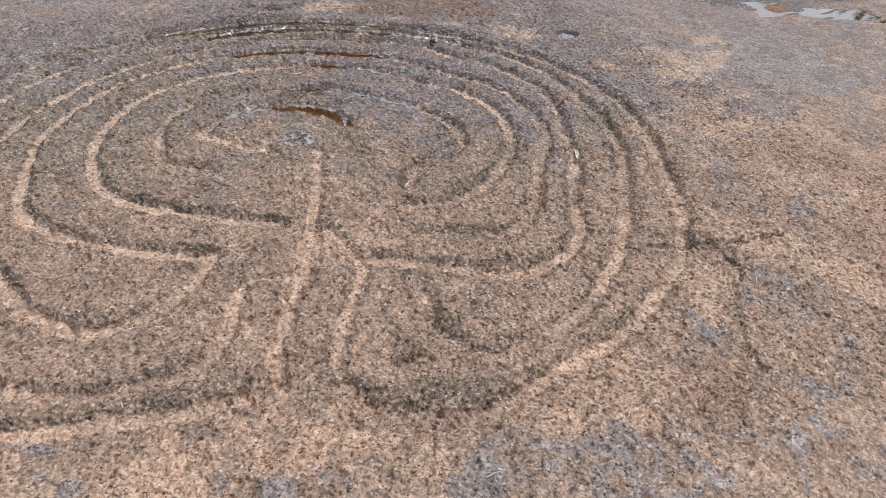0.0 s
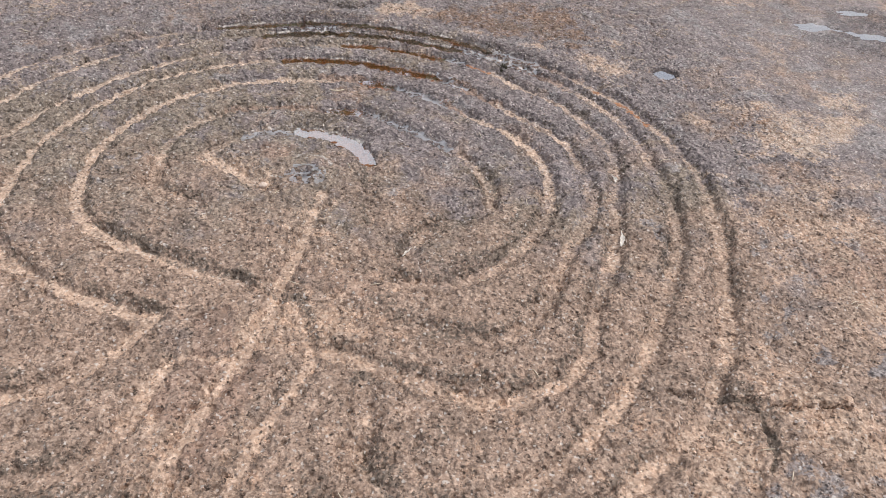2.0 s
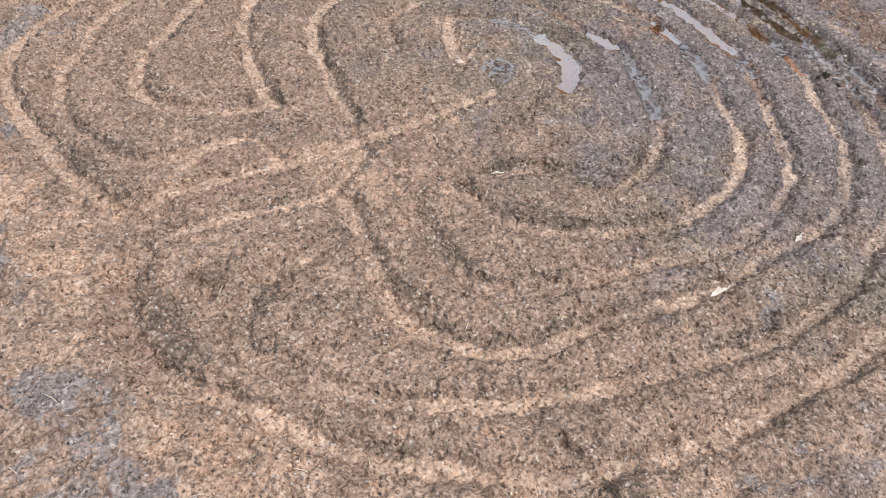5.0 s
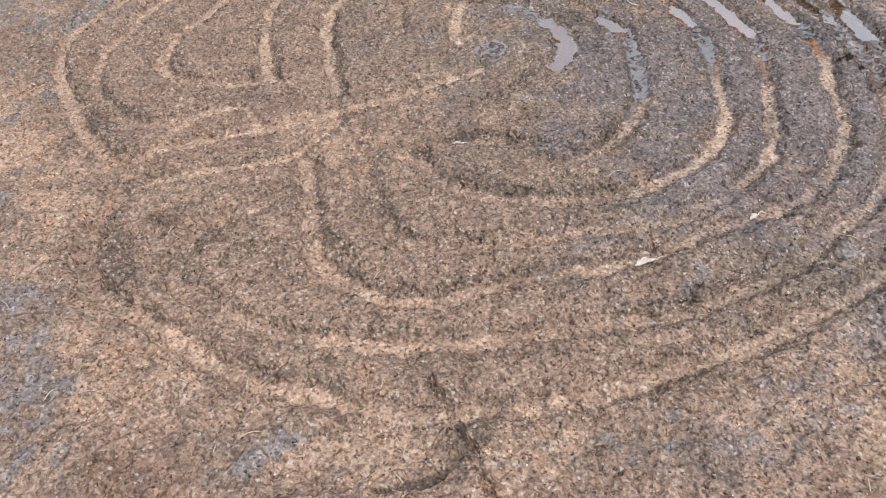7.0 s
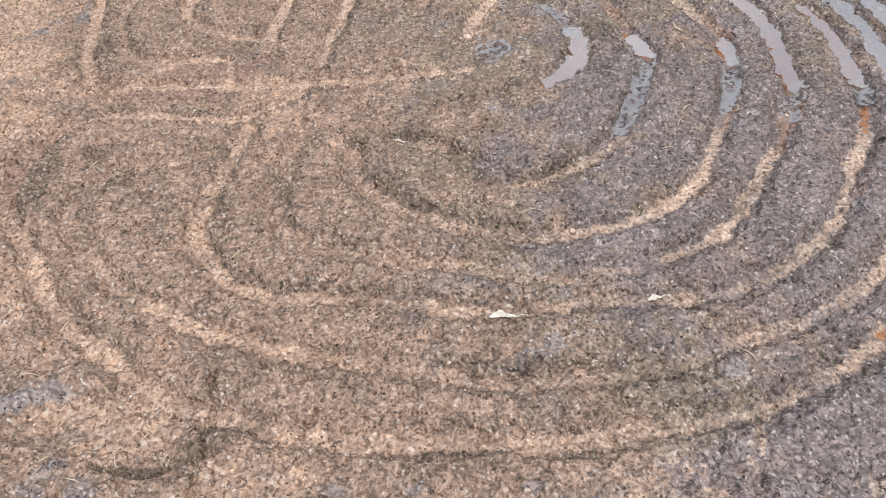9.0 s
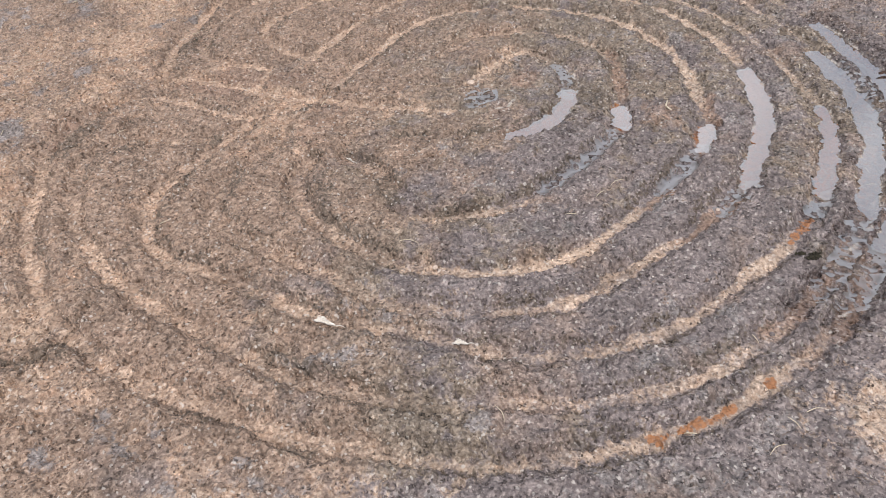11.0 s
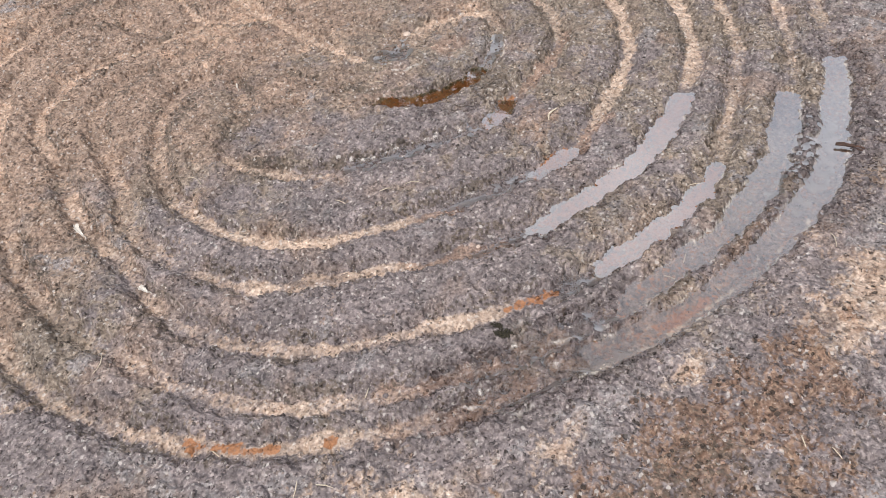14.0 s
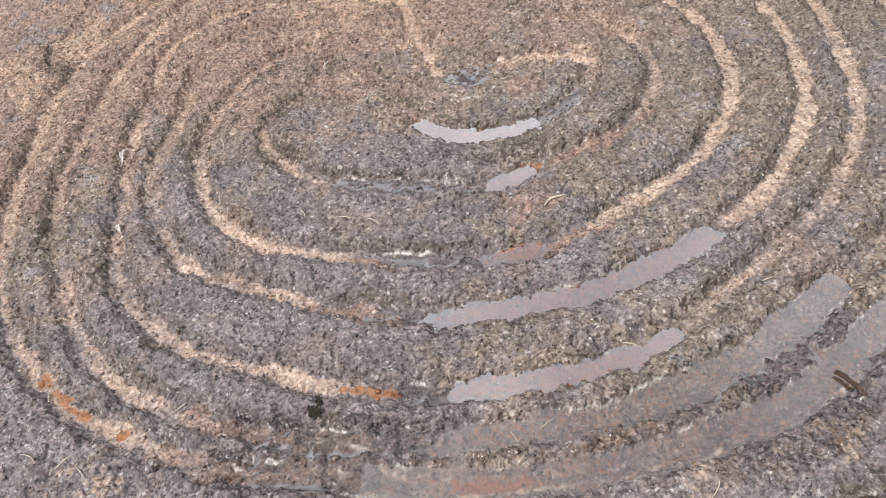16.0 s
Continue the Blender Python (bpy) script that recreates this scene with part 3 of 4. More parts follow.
GZ = 0.006 - carve - 0.0030 * shoreland + near * (1 - 0.5 * shoreland) * (lumps * (1 - 0.65 * floor_mask) + grit * (1 - 0.4 * floor_mask)) + 0.004 * near * field(GX, GY, 0.45, 34, 2)
film_z = GZ.copy()
for axis in (0, 1, 0, 1):
    film_z = sum(np.roll(film_z, k, axis) for k in range(-2, 3)) / 5
for (parts, level, reach, kind), d in zip(POOLS, stretches):
    bed = 1 - ease(reach * 0.35, reach * 0.9, d + rag)
    GZ = GZ + bed * 0.7 * (np.minimum(film_z, level - 0.0015) - GZ) * (film_z < level + 0.0005)
GZ += 0.012 * blob(0.67, -0.42, 0.13, 0.075, 57, 0.3, 15, 0.5)
GZ += (1 - near) * 0.25 * field(GX, GY, 9.0, 35, 3)

# ---- what grows on, stains and wets the stone, with painted glint and shade ----
# patches: centre, two radii, turn and strength
LICHEN = ((1.38, 0.16, 0.20, 0.16, -30, 1.05), (0.86, -0.08, 0.05, 0.12, -20, 0.75), (0.05, -0.58, 0.13, 0.05, 0, 0.75), (0.30, -0.52, 0.07, 0.04, 20, 0.6), (0.60, -0.50, 0.05, 0.07, 0, 0.6), (1.0, 0.12, 0.09, 0.14, 0, 0.5),
          (1.45, 0.30, 0.20, 0.20, 0, 0.6), (0.62, 0.86, 0.05, 0.05, 0, 0.55), (0.90, 0.40, 0.06, 0.16, 0, 0.5), (0.12, -0.66, 0.12, 0.05, 0, 0.6))
OCHRE = ((0.36, -0.61, 0.10, 0.05, 10, 0.62), (0.665, 0.92, 0.09, 0.06, -30, 0.66), (0.78, 0.88, 0.11, 0.07, -40, 0.66), (0.80, 0.97, 0.14, 0.08, -30, 0.68),
         (0.57, 0.99, 0.12, 0.07, -30, 0.60), (0.68, 1.04, 0.12, 0.07, 0, 0.55), (0.80, 0.79, 0.03, 0.03, 0, 0.6), (1.05, 0.36, 0.09, 0.09, 0, 0.40), (1.06, -0.30, 0.10, 0.10, 0, 0.40))
wet, rust, shore_glint = np.zeros(GX.shape), np.zeros(GX.shape), np.zeros(GX.shape)
slope = np.hypot(np.gradient(GZ, gy, axis=0), np.gradient(GZ, gx, axis=1)) + 0.02
for (parts, level, reach, kind), d in zip(POOLS, stretches):
    wet = np.maximum(wet, 1 - ease(reach * 0.6, reach * 1.4, d + 3 * rag))
    # bright rim where the meniscus catches light, put into the colour
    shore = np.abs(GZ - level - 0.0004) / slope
    shore_glint = np.maximum(shore_glint, (1 - ease(0.0008, 0.0020, shore)) * ease(0.2, 0.4, slope) * (1 - ease(reach * 0.8, reach * 1.1, d)) * (0.10 + 0.55 * ease(-0.1, 0.3, field(GX, GY, 0.03, 71, 2))))
FILMS = [([(0.215, 0.543), (0.27, 0.49), (0.322, 0.432), (0.365, 0.37)], 0.014), ([(0.30, 0.653), (0.357, 0.60), (0.40, 0.555)], 0.015), ([(0.41, 0.69), (0.463, 0.63)], 0.015),
         ([(-0.02, 0.476), (0.03, 0.485), (0.09, 0.477)], 0.011), ([(0.55, 0.805), (0.60, 0.758), (0.65, 0.71)], 0.036), ([(0.11, 1.0), (0.19, 1.0), (0.27, 0.975)], 0.028),
         ([(0.45, 0.79), (0.49, 0.75)], 0.012)]
films = []
for places, reach in FILMS:
    line = stroke(places)
    d = brush(line, reach * 2.5)
    tip = brush(line[len(line) // 5:-max(2, len(line) // 5)], reach * 8)
    films.append(d + 1.2 * rag + 0.05 * np.minimum(tip, 0.12))
    wet = np.maximum(wet, 0.62 * (1 - ease(reach * 0.7, reach * 1.5, films[-1])))
patch = blob(0.076, 0.318, 0.040, 0.030, 0, 0.4, 8)
for line, reach in (([(0.45, 0.79), (0.50, 0.74)], 0.014), ([(0.505, 0.828), (0.549, 0.775), (0.606, 0.722), (0.66, 0.655)], 0.026),
                    ([(0.545, 0.845), (0.60, 0.80), (0.65, 0.755), (0.69, 0.70)], 0.034), ([(0.56, 0.82), (0.62, 0.755)], 0.040),
                    ([(-0.08, 1.02), (0.06, 1.045), (0.20, 1.05), (0.30, 1.02)], 0.032), ([(0.16, 0.99), (0.24, 0.98), (0.30, 0.955), (0.38, 0.92)], 0.020),
                    ([(0.12, 0.52), (0.19, 0.50), (0.23, 0.44)], 0.012)):
    wet = np.maximum(wet, 0.72 * (1 - ease(reach * 0.6, reach * 1.5, brush(stroke(line), reach * 2.5) + 2 * rag)))
wet = np.maximum(wet, np.maximum(0.75 * marsh, np.maximum(0.9 * basin, 0.8 * patch)))
wet = np.maximum(wet, np.maximum(1 - ease(0.8, 1.5, np.hypot(GX - 0.975, GY - 0.618) / 0.03), 0.9 * blob(0.20, 1.02, 0.08, 0.07, 0, 0.4, 9)))
for name, a, b, r in (("ring_6", (0.820, 0.455), (0.794, 0.514), 0.0080), ("ring_6", (0.826, 0.412), (0.817, 0.465), 0.0060), ("ring_6", (0.769, 0.562), (0.766, 0.572), 0.004),
                      ("ring_4", (0.545, 0.69), (0.505, 0.73), 0.008), ("ring_6", (0.46, 0.91), (0.52, 0.865), 0.009),
                      ("ring_1", (0.145, 0.560), (0.200, 0.546), 0.014), ("ring_2", (0.245, 0.675), (0.290, 0.650), 0.014), ("core", (0.12, 0.463), (0.196, 0.365), 0.014),
                      ("ring_3", (0.10, 0.807), (0.19, 0.80), 0.015)):
    rust = np.maximum(rust, 0.66 - 0.66 * ease(r * 0.4, r * 1.4, brush(along(name, a, b), r * 2) + 1.1 * rag))
for (parts, level, reach, kind), d in zip(POOLS, stretches):
    rust = np.maximum(rust, (0.60 + 0.18 * field(GX, GY, 0.05, 82, 2)) * (1 - ease(-0.0004, 0.0008, GZ - level)) * (d + rag < reach) * (0.55 if len(parts) > 1 else 1.0))
for (parts, level, reach, kind), d in zip(POOLS, stretches):
    wet = wet * (1 - 0.85 * (1 - ease(-0.0008, 0.0002, GZ - level)) * (d + rag < reach))
rust = np.maximum(rust, 0.8 * blob(1.72, 0.55, 0.09, 0.06, 0, 0.5, 58))

# more of the painted white rim glint, along set water lines
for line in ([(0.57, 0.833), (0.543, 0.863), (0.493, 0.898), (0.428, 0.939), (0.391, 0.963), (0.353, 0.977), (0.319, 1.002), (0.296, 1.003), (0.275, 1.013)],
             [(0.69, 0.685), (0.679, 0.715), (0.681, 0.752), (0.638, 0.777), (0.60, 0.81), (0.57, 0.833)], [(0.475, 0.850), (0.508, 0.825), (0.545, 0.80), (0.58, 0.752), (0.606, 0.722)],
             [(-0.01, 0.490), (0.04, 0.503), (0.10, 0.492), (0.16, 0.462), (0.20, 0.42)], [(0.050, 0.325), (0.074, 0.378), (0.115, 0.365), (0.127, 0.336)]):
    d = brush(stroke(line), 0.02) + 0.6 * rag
    shore_glint = np.maximum(shore_glint, (1 - ease(0.0006, 0.0024, np.abs(d))) * (0.15 + 0.5 * ease(-0.25, 0.2, field(GX, GY, 0.03, 83, 2))))
fresh = (0.76 + 0.30 * ease(-0.25, 0.25, field(GX, GY, 0.06, 23, 3))) * (1 - 0.17 * ease(0.2, 0.6, GX))
floor = clean_mask * fresh * (1 - 0.6 * wet)
bare = 0.5 * floor
for x, y, rx, ry, turn, much in ((0.0, -0.66, 0.55, 0.20, 12, 0.3), (-0.42, -0.47, 0.30, 0.10, 0, 0.6), (-0.05, -0.13, 0.055, 0.30, -30, 0.45),
                                 (0.0, -0.05, 0.10, 0.11, 0, 0.72), (0.06, 0.15, 0.05, 0.13, -20, 0.38), (-0.10, -0.22, 0.07, 0.15, -30, 0.58), (0.10, -0.04, 0.08, 0.08, 0, 0.38), (-0.06, -0.42, 0.14, 0.14, 0, 0.5), (1.10, 0.30, 0.16, 0.13, 20, 0.75), (1.04, -0.20, 0.20, 0.20, 0, 0.6),
                                 (0.88, -0.46, 0.22, 0.14, 0, 0.7), (1.33, 0.45, 0.10, 0.10, 0, 0.4), (0.95, 0.02, 0.10, 0.16, -20, 0.4),
                                 (0.515, -0.42, 0.10, 0.040, 57, 0.7), (0.71, 0.79, 0.05, 0.03, -40, 0.45), (0.78, 0.80, 0.05, 0.03, 0, 0.45), (0.83, 0.70, 0.07, 0.05, -40, 0.45),
                                 (0.58, 0.90, 0.04, 0.03, 0, 0.55), (0.49, 1.04, 0.05, 0.03, 0, 0.6), (0.40, 1.08, 0.10, 0.04, -20, 0.7), (-0.045, 0.365, 0.038, 0.09, 42, 0.85), (0.25, -0.60, 0.14, 0.06, -20, 0.3),
                                 (0.88, 0.05, 0.05, 0.09, 0, 0.35), (0.868, 0.185, 0.05, 0.012, -46, 0.85), (0.86, -0.05, 0.05, 0.10, -10, 0.5), (-0.54, -0.48, 0.012, 0.07, -25, 0.7)):
    bare = np.maximum(bare, much * blob(x, y, rx, ry, turn, 1.0, 40, 0.8))
inside = 1 - ease(0.9, 1.05, np.hypot((GX - 0.10) / 0.76, (GY - 0.27) / 0.78))
bare += (0.42 - 0.22 * inside) * field(GX, GY, 0.13, 44, 3) + 0.16 * field(GX, GY, 0.045, 49, 3) - 0.10 * inside
afar = ease(0.9, 1.8, np.hypot(GX - 0.2, GY - 0.2))
warm = np.clip((1 - afar) * (0.95 - 0.85 * ease(-0.20, 0.60, GY + 0.18 * GX)) + 0.4 * afar + 0.25 * field(GX, GY, 0.2, 45, 2), 0, 1)
# moss: dark growth mixed with painted shade, by which side a wall faces
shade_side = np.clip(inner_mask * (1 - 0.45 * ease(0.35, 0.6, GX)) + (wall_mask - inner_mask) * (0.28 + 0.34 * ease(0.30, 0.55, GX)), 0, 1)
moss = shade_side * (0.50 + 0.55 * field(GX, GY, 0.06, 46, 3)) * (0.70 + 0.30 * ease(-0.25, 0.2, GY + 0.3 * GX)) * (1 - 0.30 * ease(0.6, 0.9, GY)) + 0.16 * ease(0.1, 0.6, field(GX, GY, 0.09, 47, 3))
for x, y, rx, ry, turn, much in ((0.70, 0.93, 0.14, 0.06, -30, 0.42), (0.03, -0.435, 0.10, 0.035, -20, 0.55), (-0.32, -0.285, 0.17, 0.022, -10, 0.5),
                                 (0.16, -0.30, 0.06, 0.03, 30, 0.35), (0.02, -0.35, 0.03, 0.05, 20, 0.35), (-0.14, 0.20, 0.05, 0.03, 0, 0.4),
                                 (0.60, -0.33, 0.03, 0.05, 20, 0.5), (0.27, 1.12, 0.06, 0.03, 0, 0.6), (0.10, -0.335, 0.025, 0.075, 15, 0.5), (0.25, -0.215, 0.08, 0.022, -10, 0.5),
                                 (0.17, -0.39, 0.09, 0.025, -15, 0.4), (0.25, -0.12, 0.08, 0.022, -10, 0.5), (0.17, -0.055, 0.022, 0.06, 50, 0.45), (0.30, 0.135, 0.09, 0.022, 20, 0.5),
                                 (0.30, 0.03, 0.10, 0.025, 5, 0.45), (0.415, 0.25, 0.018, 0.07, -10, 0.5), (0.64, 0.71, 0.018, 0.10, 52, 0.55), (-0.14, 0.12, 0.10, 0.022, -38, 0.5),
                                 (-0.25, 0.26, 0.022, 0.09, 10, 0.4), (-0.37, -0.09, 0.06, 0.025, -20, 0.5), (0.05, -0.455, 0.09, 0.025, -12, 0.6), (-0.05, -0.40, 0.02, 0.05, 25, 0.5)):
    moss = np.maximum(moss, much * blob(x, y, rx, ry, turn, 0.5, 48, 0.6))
# hollow's rim shade painted in too; colour darker along the cracks
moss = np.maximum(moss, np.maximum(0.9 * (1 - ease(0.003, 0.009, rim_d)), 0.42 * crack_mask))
# reddish clay washed along the floors and round the foot of the stem
clay = np.zeros(GX.shape)
for line, r, much in (([(0.745, 0.622), (0.716, 0.665), (0.685, 0.701), (0.64, 0.745)], 0.017, 0.56), ([(0.70, 0.595), (0.667, 0.655), (0.611, 0.718), (0.57, 0.765)], 0.016, 0.56),
                      ([(0.521, 0.538), (0.482, 0.600), (0.455, 0.645)], 0.013, 0.7), ([(0.437, 0.511), (0.401, 0.565)], 0.012, 0.65),
                      ([(0.158, 0.712), (0.200, 0.700), (0.240, 0.690)], 0.014, 0.7), ([(-0.05, 0.585), (0.04, 0.585), (0.13, 0.568)], 0.016, 0.65),
                      ([(0.31, 0.965), (0.42, 0.915), (0.52, 0.855), (0.60, 0.775)], 0.020, 0.45), ([(0.55, -0.29), (0.68, -0.10), (0.76, 0.02)], 0.016, 0.35),
                      ([(-0.05, -0.14), (-0.13, -0.27)], 0.034, 0.68), ([(-0.09, -0.04), (-0.10, -0.10), (-0.15, -0.18)], 0.034, 0.70), ([(0.03, 0.05), (0.10, 0.02), (0.13, -0.02)], 0.04, 0.5), ([(-0.02, -0.475), (0.06, -0.488)], 0.020, 0.7),
                      ([(-0.05, -0.37), (-0.06, -0.44), (0.0, -0.51)], 0.028, 0.5)):
    clay = np.maximum(clay, much * (1 - ease(r * 0.5, r * 1.35, brush(stroke(line), r * 2.2) + 1.6 * rag + 0.004 * swell)))
for x, y, rx, ry, turn, much in ((0.20, 0.615, 0.05, 0.045, 0, 0.5), (0.03, 0.41, 0.05, 0.05, 0, 0.6), (0.36, -0.58, 0.07, 0.05, 20, 0.5), (0.88, -0.44, 0.16, 0.12, 30, 0.62),
                                 (1.07, -0.22, 0.22, 0.15, -40, 0.62), (1.0, 0.18, 0.10, 0.06, 20, 0.5), (0.31, -0.60, 0.05, 0.03, 0, 0.55), (0.20, 0.26, 0.05, 0.03, 0, 0.4)):
    clay = np.maximum(clay, much * blob(x, y, rx, ry, turn, 0.6, 59, 0.6))
olive = 0.42 + 0.55 * field(GX, GY, 0.10, 81, 3) + 0.20 * ease(0.2, 0.5, np.hypot(GX - 0.45, GY - 0.50)) - 0.25 * (1 - ease(0.15, 0.4, np.hypot(GX - 0.50, GY - 0.45)))
olive = olive * (0.45 + 0.55 * inside)
# blue-grey lichen, ochre algae and honeycombed stone round the carving
lichen = outside * (0.22 + 0.75 * field(GX, GY, 0.055, 52, 3)) + (1 - outside) * (0.14 + 0.50 * field(GX, GY, 0.06, 53, 3)) * ease(-0.1, 0.4, GY + 0.4 * GX)
for x, y, rx, ry, turn, much in LICHEN:
    lichen = np.maximum(lichen, 0.75 * much * blob(x, y, rx, ry, turn, 0.6, 54, 0.6))
lichen = lichen * near - 1.2 * floor - 0.5 * np.clip(bare, 0, 1) * outside
ochre, pitted = 0.16 * outside * ease(0.0, 0.5, field(GX, GY, 0.09, 55, 3)), np.zeros(GX.shape)
for x, y, rx, ry, turn, much in OCHRE:
    ochre = np.maximum(ochre, much * blob(x, y, rx, ry, turn, 0.6, 56, 0.6))
for x, y, rx, ry, turn in ((0.72, 0.91, 0.30, 0.15, -38), (0.40, 1.09, 0.18, 0.06, -20)):
    pitted = np.maximum(pitted, blob(x, y, rx, ry, turn, 0.5, 57, 0.7))
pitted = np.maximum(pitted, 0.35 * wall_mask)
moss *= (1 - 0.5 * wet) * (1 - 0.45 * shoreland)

rows_n, cols_n = GX.shape
verts = np.stack([GX, GY, GZ], -1).reshape(-1, 3).astype(np.float32)
idx = np.arange(rows_n * cols_n).reshape(rows_n, cols_n)
quads = np.stack([idx[:-1, :-1], idx[:-1, 1:], idx[1:, 1:], idx[1:, :-1]], -1).reshape(-1, 4).astype(np.int32)
ground_mesh = bpy.data.meshes.new("ground")
ground_mesh.vertices.add(len(verts))
ground_mesh.vertices.foreach_set("co", verts.ravel())
ground_mesh.loops.add(quads.size)
ground_mesh.loops.foreach_set("vertex_index", quads.ravel())
ground_mesh.polygons.add(len(quads))
ground_mesh.polygons.foreach_set("loop_start", np.arange(0, quads.size, 4, dtype=np.int32))
ground_mesh.update(calc_edges=True)
ground_mesh.shade_smooth()
LAYERS = {"bare": bare, "wet": wet, "rust": rust, "warm": warm, "moss": moss, "shore_glint": shore_glint, "floor": floor, "lichen": lichen, "ochre": ochre, "pitted": pitted, "clay": clay, "olive": olive}
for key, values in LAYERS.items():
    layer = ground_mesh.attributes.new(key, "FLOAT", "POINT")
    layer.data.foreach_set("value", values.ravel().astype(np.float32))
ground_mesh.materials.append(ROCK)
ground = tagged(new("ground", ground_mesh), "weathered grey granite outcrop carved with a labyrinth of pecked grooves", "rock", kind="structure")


# ---- loose mineral grit and lichen granules, half sunk in the surface ----
rng = np.random.default_rng(77)
jj = rng.integers(130, rows_n - 130, 200000)
ii = rng.integers(130, cols_n - 130, 200000)
inside_fine = (gx[ii] > -0.75) & (gx[ii] < 1.11) & (gy[jj] > -0.69) & (gy[jj] < 1.19)
keep = inside_fine & (rng.random(len(ii)) < 0.75 - 0.45 * np.clip(floor_mask[jj, ii], 0, 1) + 0.25 * wall_mask[jj, ii])
jj, ii = jj[keep][:85000], ii[keep][:85000]
count = len(ii)
size = rng.lognormal(math.log(0.00135), 0.38, count).clip(0.0007, 0.0034)
octa = np.array([(1, 0, 0), (0, 1, 0), (-1, 0, 0), (0, -1, 0), (0, 0, 0.5), (0, 0, -0.5)])
spin = rng.uniform(0, 2 * math.pi, count)
local = octa[None] * size[:, None, None] * rng.uniform(0.65, 1.35, (count, 6, 1))
cs, sn = np.cos(spin)[:, None], np.sin(spin)[:, None]
grain_xyz = np.stack([gx[ii][:, None] + local[..., 0] * cs - local[..., 1] * sn, gy[jj][:, None] + local[..., 0] * sn + local[..., 1] * cs,
                      GZ[jj, ii][:, None] + local[..., 2] + 0.25 * size[:, None]], -1)
tris = np.array([(0, 1, 4), (1, 2, 4), (2, 3, 4), (3, 0, 4), (1, 0, 5), (2, 1, 5), (3, 2, 5), (0, 3, 5)])
tris = (tris[None] + 6 * np.arange(count)[:, None, None]).reshape(-1, 3).astype(np.int32)
grit_mesh = bpy.data.meshes.new("grit")
grit_mesh.vertices.add(count * 6)
grit_mesh.vertices.foreach_set("co", grain_xyz.reshape(-1).astype(np.float32))
grit_mesh.loops.add(tris.size)
grit_mesh.loops.foreach_set("vertex_index", tris.ravel())
grit_mesh.polygons.add(len(tris))
grit_mesh.polygons.foreach_set("loop_start", np.arange(0, tris.size, 3, dtype=np.int32))
grit_mesh.update(calc_edges=True)
for key, values in LAYERS.items():
    layer = grit_mesh.attributes.new(key, "FLOAT", "POINT")
    layer.data.foreach_set("value", np.repeat(values[jj, ii], 6).astype(np.float32))
grit_mesh.materials.append(GRIT)
tagged(new("grit", grit_mesh), "fine mineral grit and lichen granules on the granite", "grit", kind="stuff")


# ---- standing rain water ----
def pool(inside, level, label, category="puddle", material=WATER):
    """A level sheet of water over all grid cells inside the mask that lie lower than its level."""
    low = inside & (GZ < level + 0.0012)
    cell = low[:-1, :-1] | low[1:, :-1] | low[:-1, 1:] | low[1:, 1:]
    jj, ii = np.nonzero(cell)
    corners = np.stack([idx[jj, ii], idx[jj, ii + 1], idx[jj + 1, ii + 1], idx[jj + 1, ii]], -1)
    used, back = np.unique(corners, return_inverse=True)
    me = bpy.data.meshes.new("water")
    xy = verts[used].copy()
    xy[:, 2] = np.broadcast_to(level, GZ.shape).reshape(-1)[used]
    me.from_pydata(xy.tolist(), [], back.reshape(-1, 4).tolist())
    me.materials.append(material)
    me.shade_smooth()
    return tagged(new("water", me), label, category, "", "structure")


for (parts, level, reach, kind), d in zip(POOLS, stretches):
    pool((d + 1.6 * rag < reach) & (GX < 1.1), level, "shallow puddle of still rain water in a carved groove", material=kind)
for k, d in enumerate(films + [None]):
    reach = FILMS[k][1] if d is not None else 0
    mask = d < reach if d is not None else patch > 0.45
    pool(mask, film_z + 0.0003, "thin film of rain water on wet granite", "wet film", FILM)
pool(np.hypot(GX - 0.975, GY - 0.618) < 0.036, -0.001, "rain water standing in a round cup mark")
pool(marsh + basin > 0.05, -0.0002, "shallow rain puddle in a dip of the rock")


# ---- loose things on the rock ----
def height(x, y, reach=1):
    i, j = int(np.argmin(np.abs(gx - x))), int(np.argmin(np.abs(gy - y)))
    return float(GZ[j - reach:j + reach + 1, i - reach:i + reach + 1].max())


def mesh_of(name, bm, material, smooth=True):
    me = bpy.data.meshes.new(name)
    bmesh.ops.recalc_face_normals(bm, faces=bm.faces)
    bm.to_mesh(me)
    bm.free()
    me.materials.append(material)
    if smooth:
        me.shade_smooth()
    return me


def plain_material(name, dark, light, scale, rough=0.75):
    m = Nodes(name)
    n = m.noise(scale, 4.0, 0.65, 0.5)
    return m.done(m.steps(n, (0.32, dark), (0.68, light)), rough, m.bump(n, 0.001, 0.6))


STRAW = plain_material("dry_straw", (0.42, 0.34, 0.24), (0.78, 0.70, 0.58), 300)
PALE_LEAF = plain_material("bleached_leaf", (0.58, 0.54, 0.49), (0.90, 0.87, 0.83), 160)
BARK = plain_material("dark_bark", (0.018, 0.013, 0.010), (0.11, 0.055, 0.038), 220)
MOSS = plain_material("dark_moss", (0.012, 0.012, 0.008), (0.060, 0.052, 0.032), 400, 0.9)
PEBBLE = plain_material("pale_pebble", (0.45, 0.34, 0.28), (0.80, 0.68, 0.60), 250)
FOLIAGE = plain_material("dark_foliage", (0.025, 0.040, 0.014), (0.070, 0.100, 0.035), 1.5)
TRUNK = plain_material("tree_bark", (0.06, 0.045, 0.033), (0.20, 0.15, 0.11), 6.0)


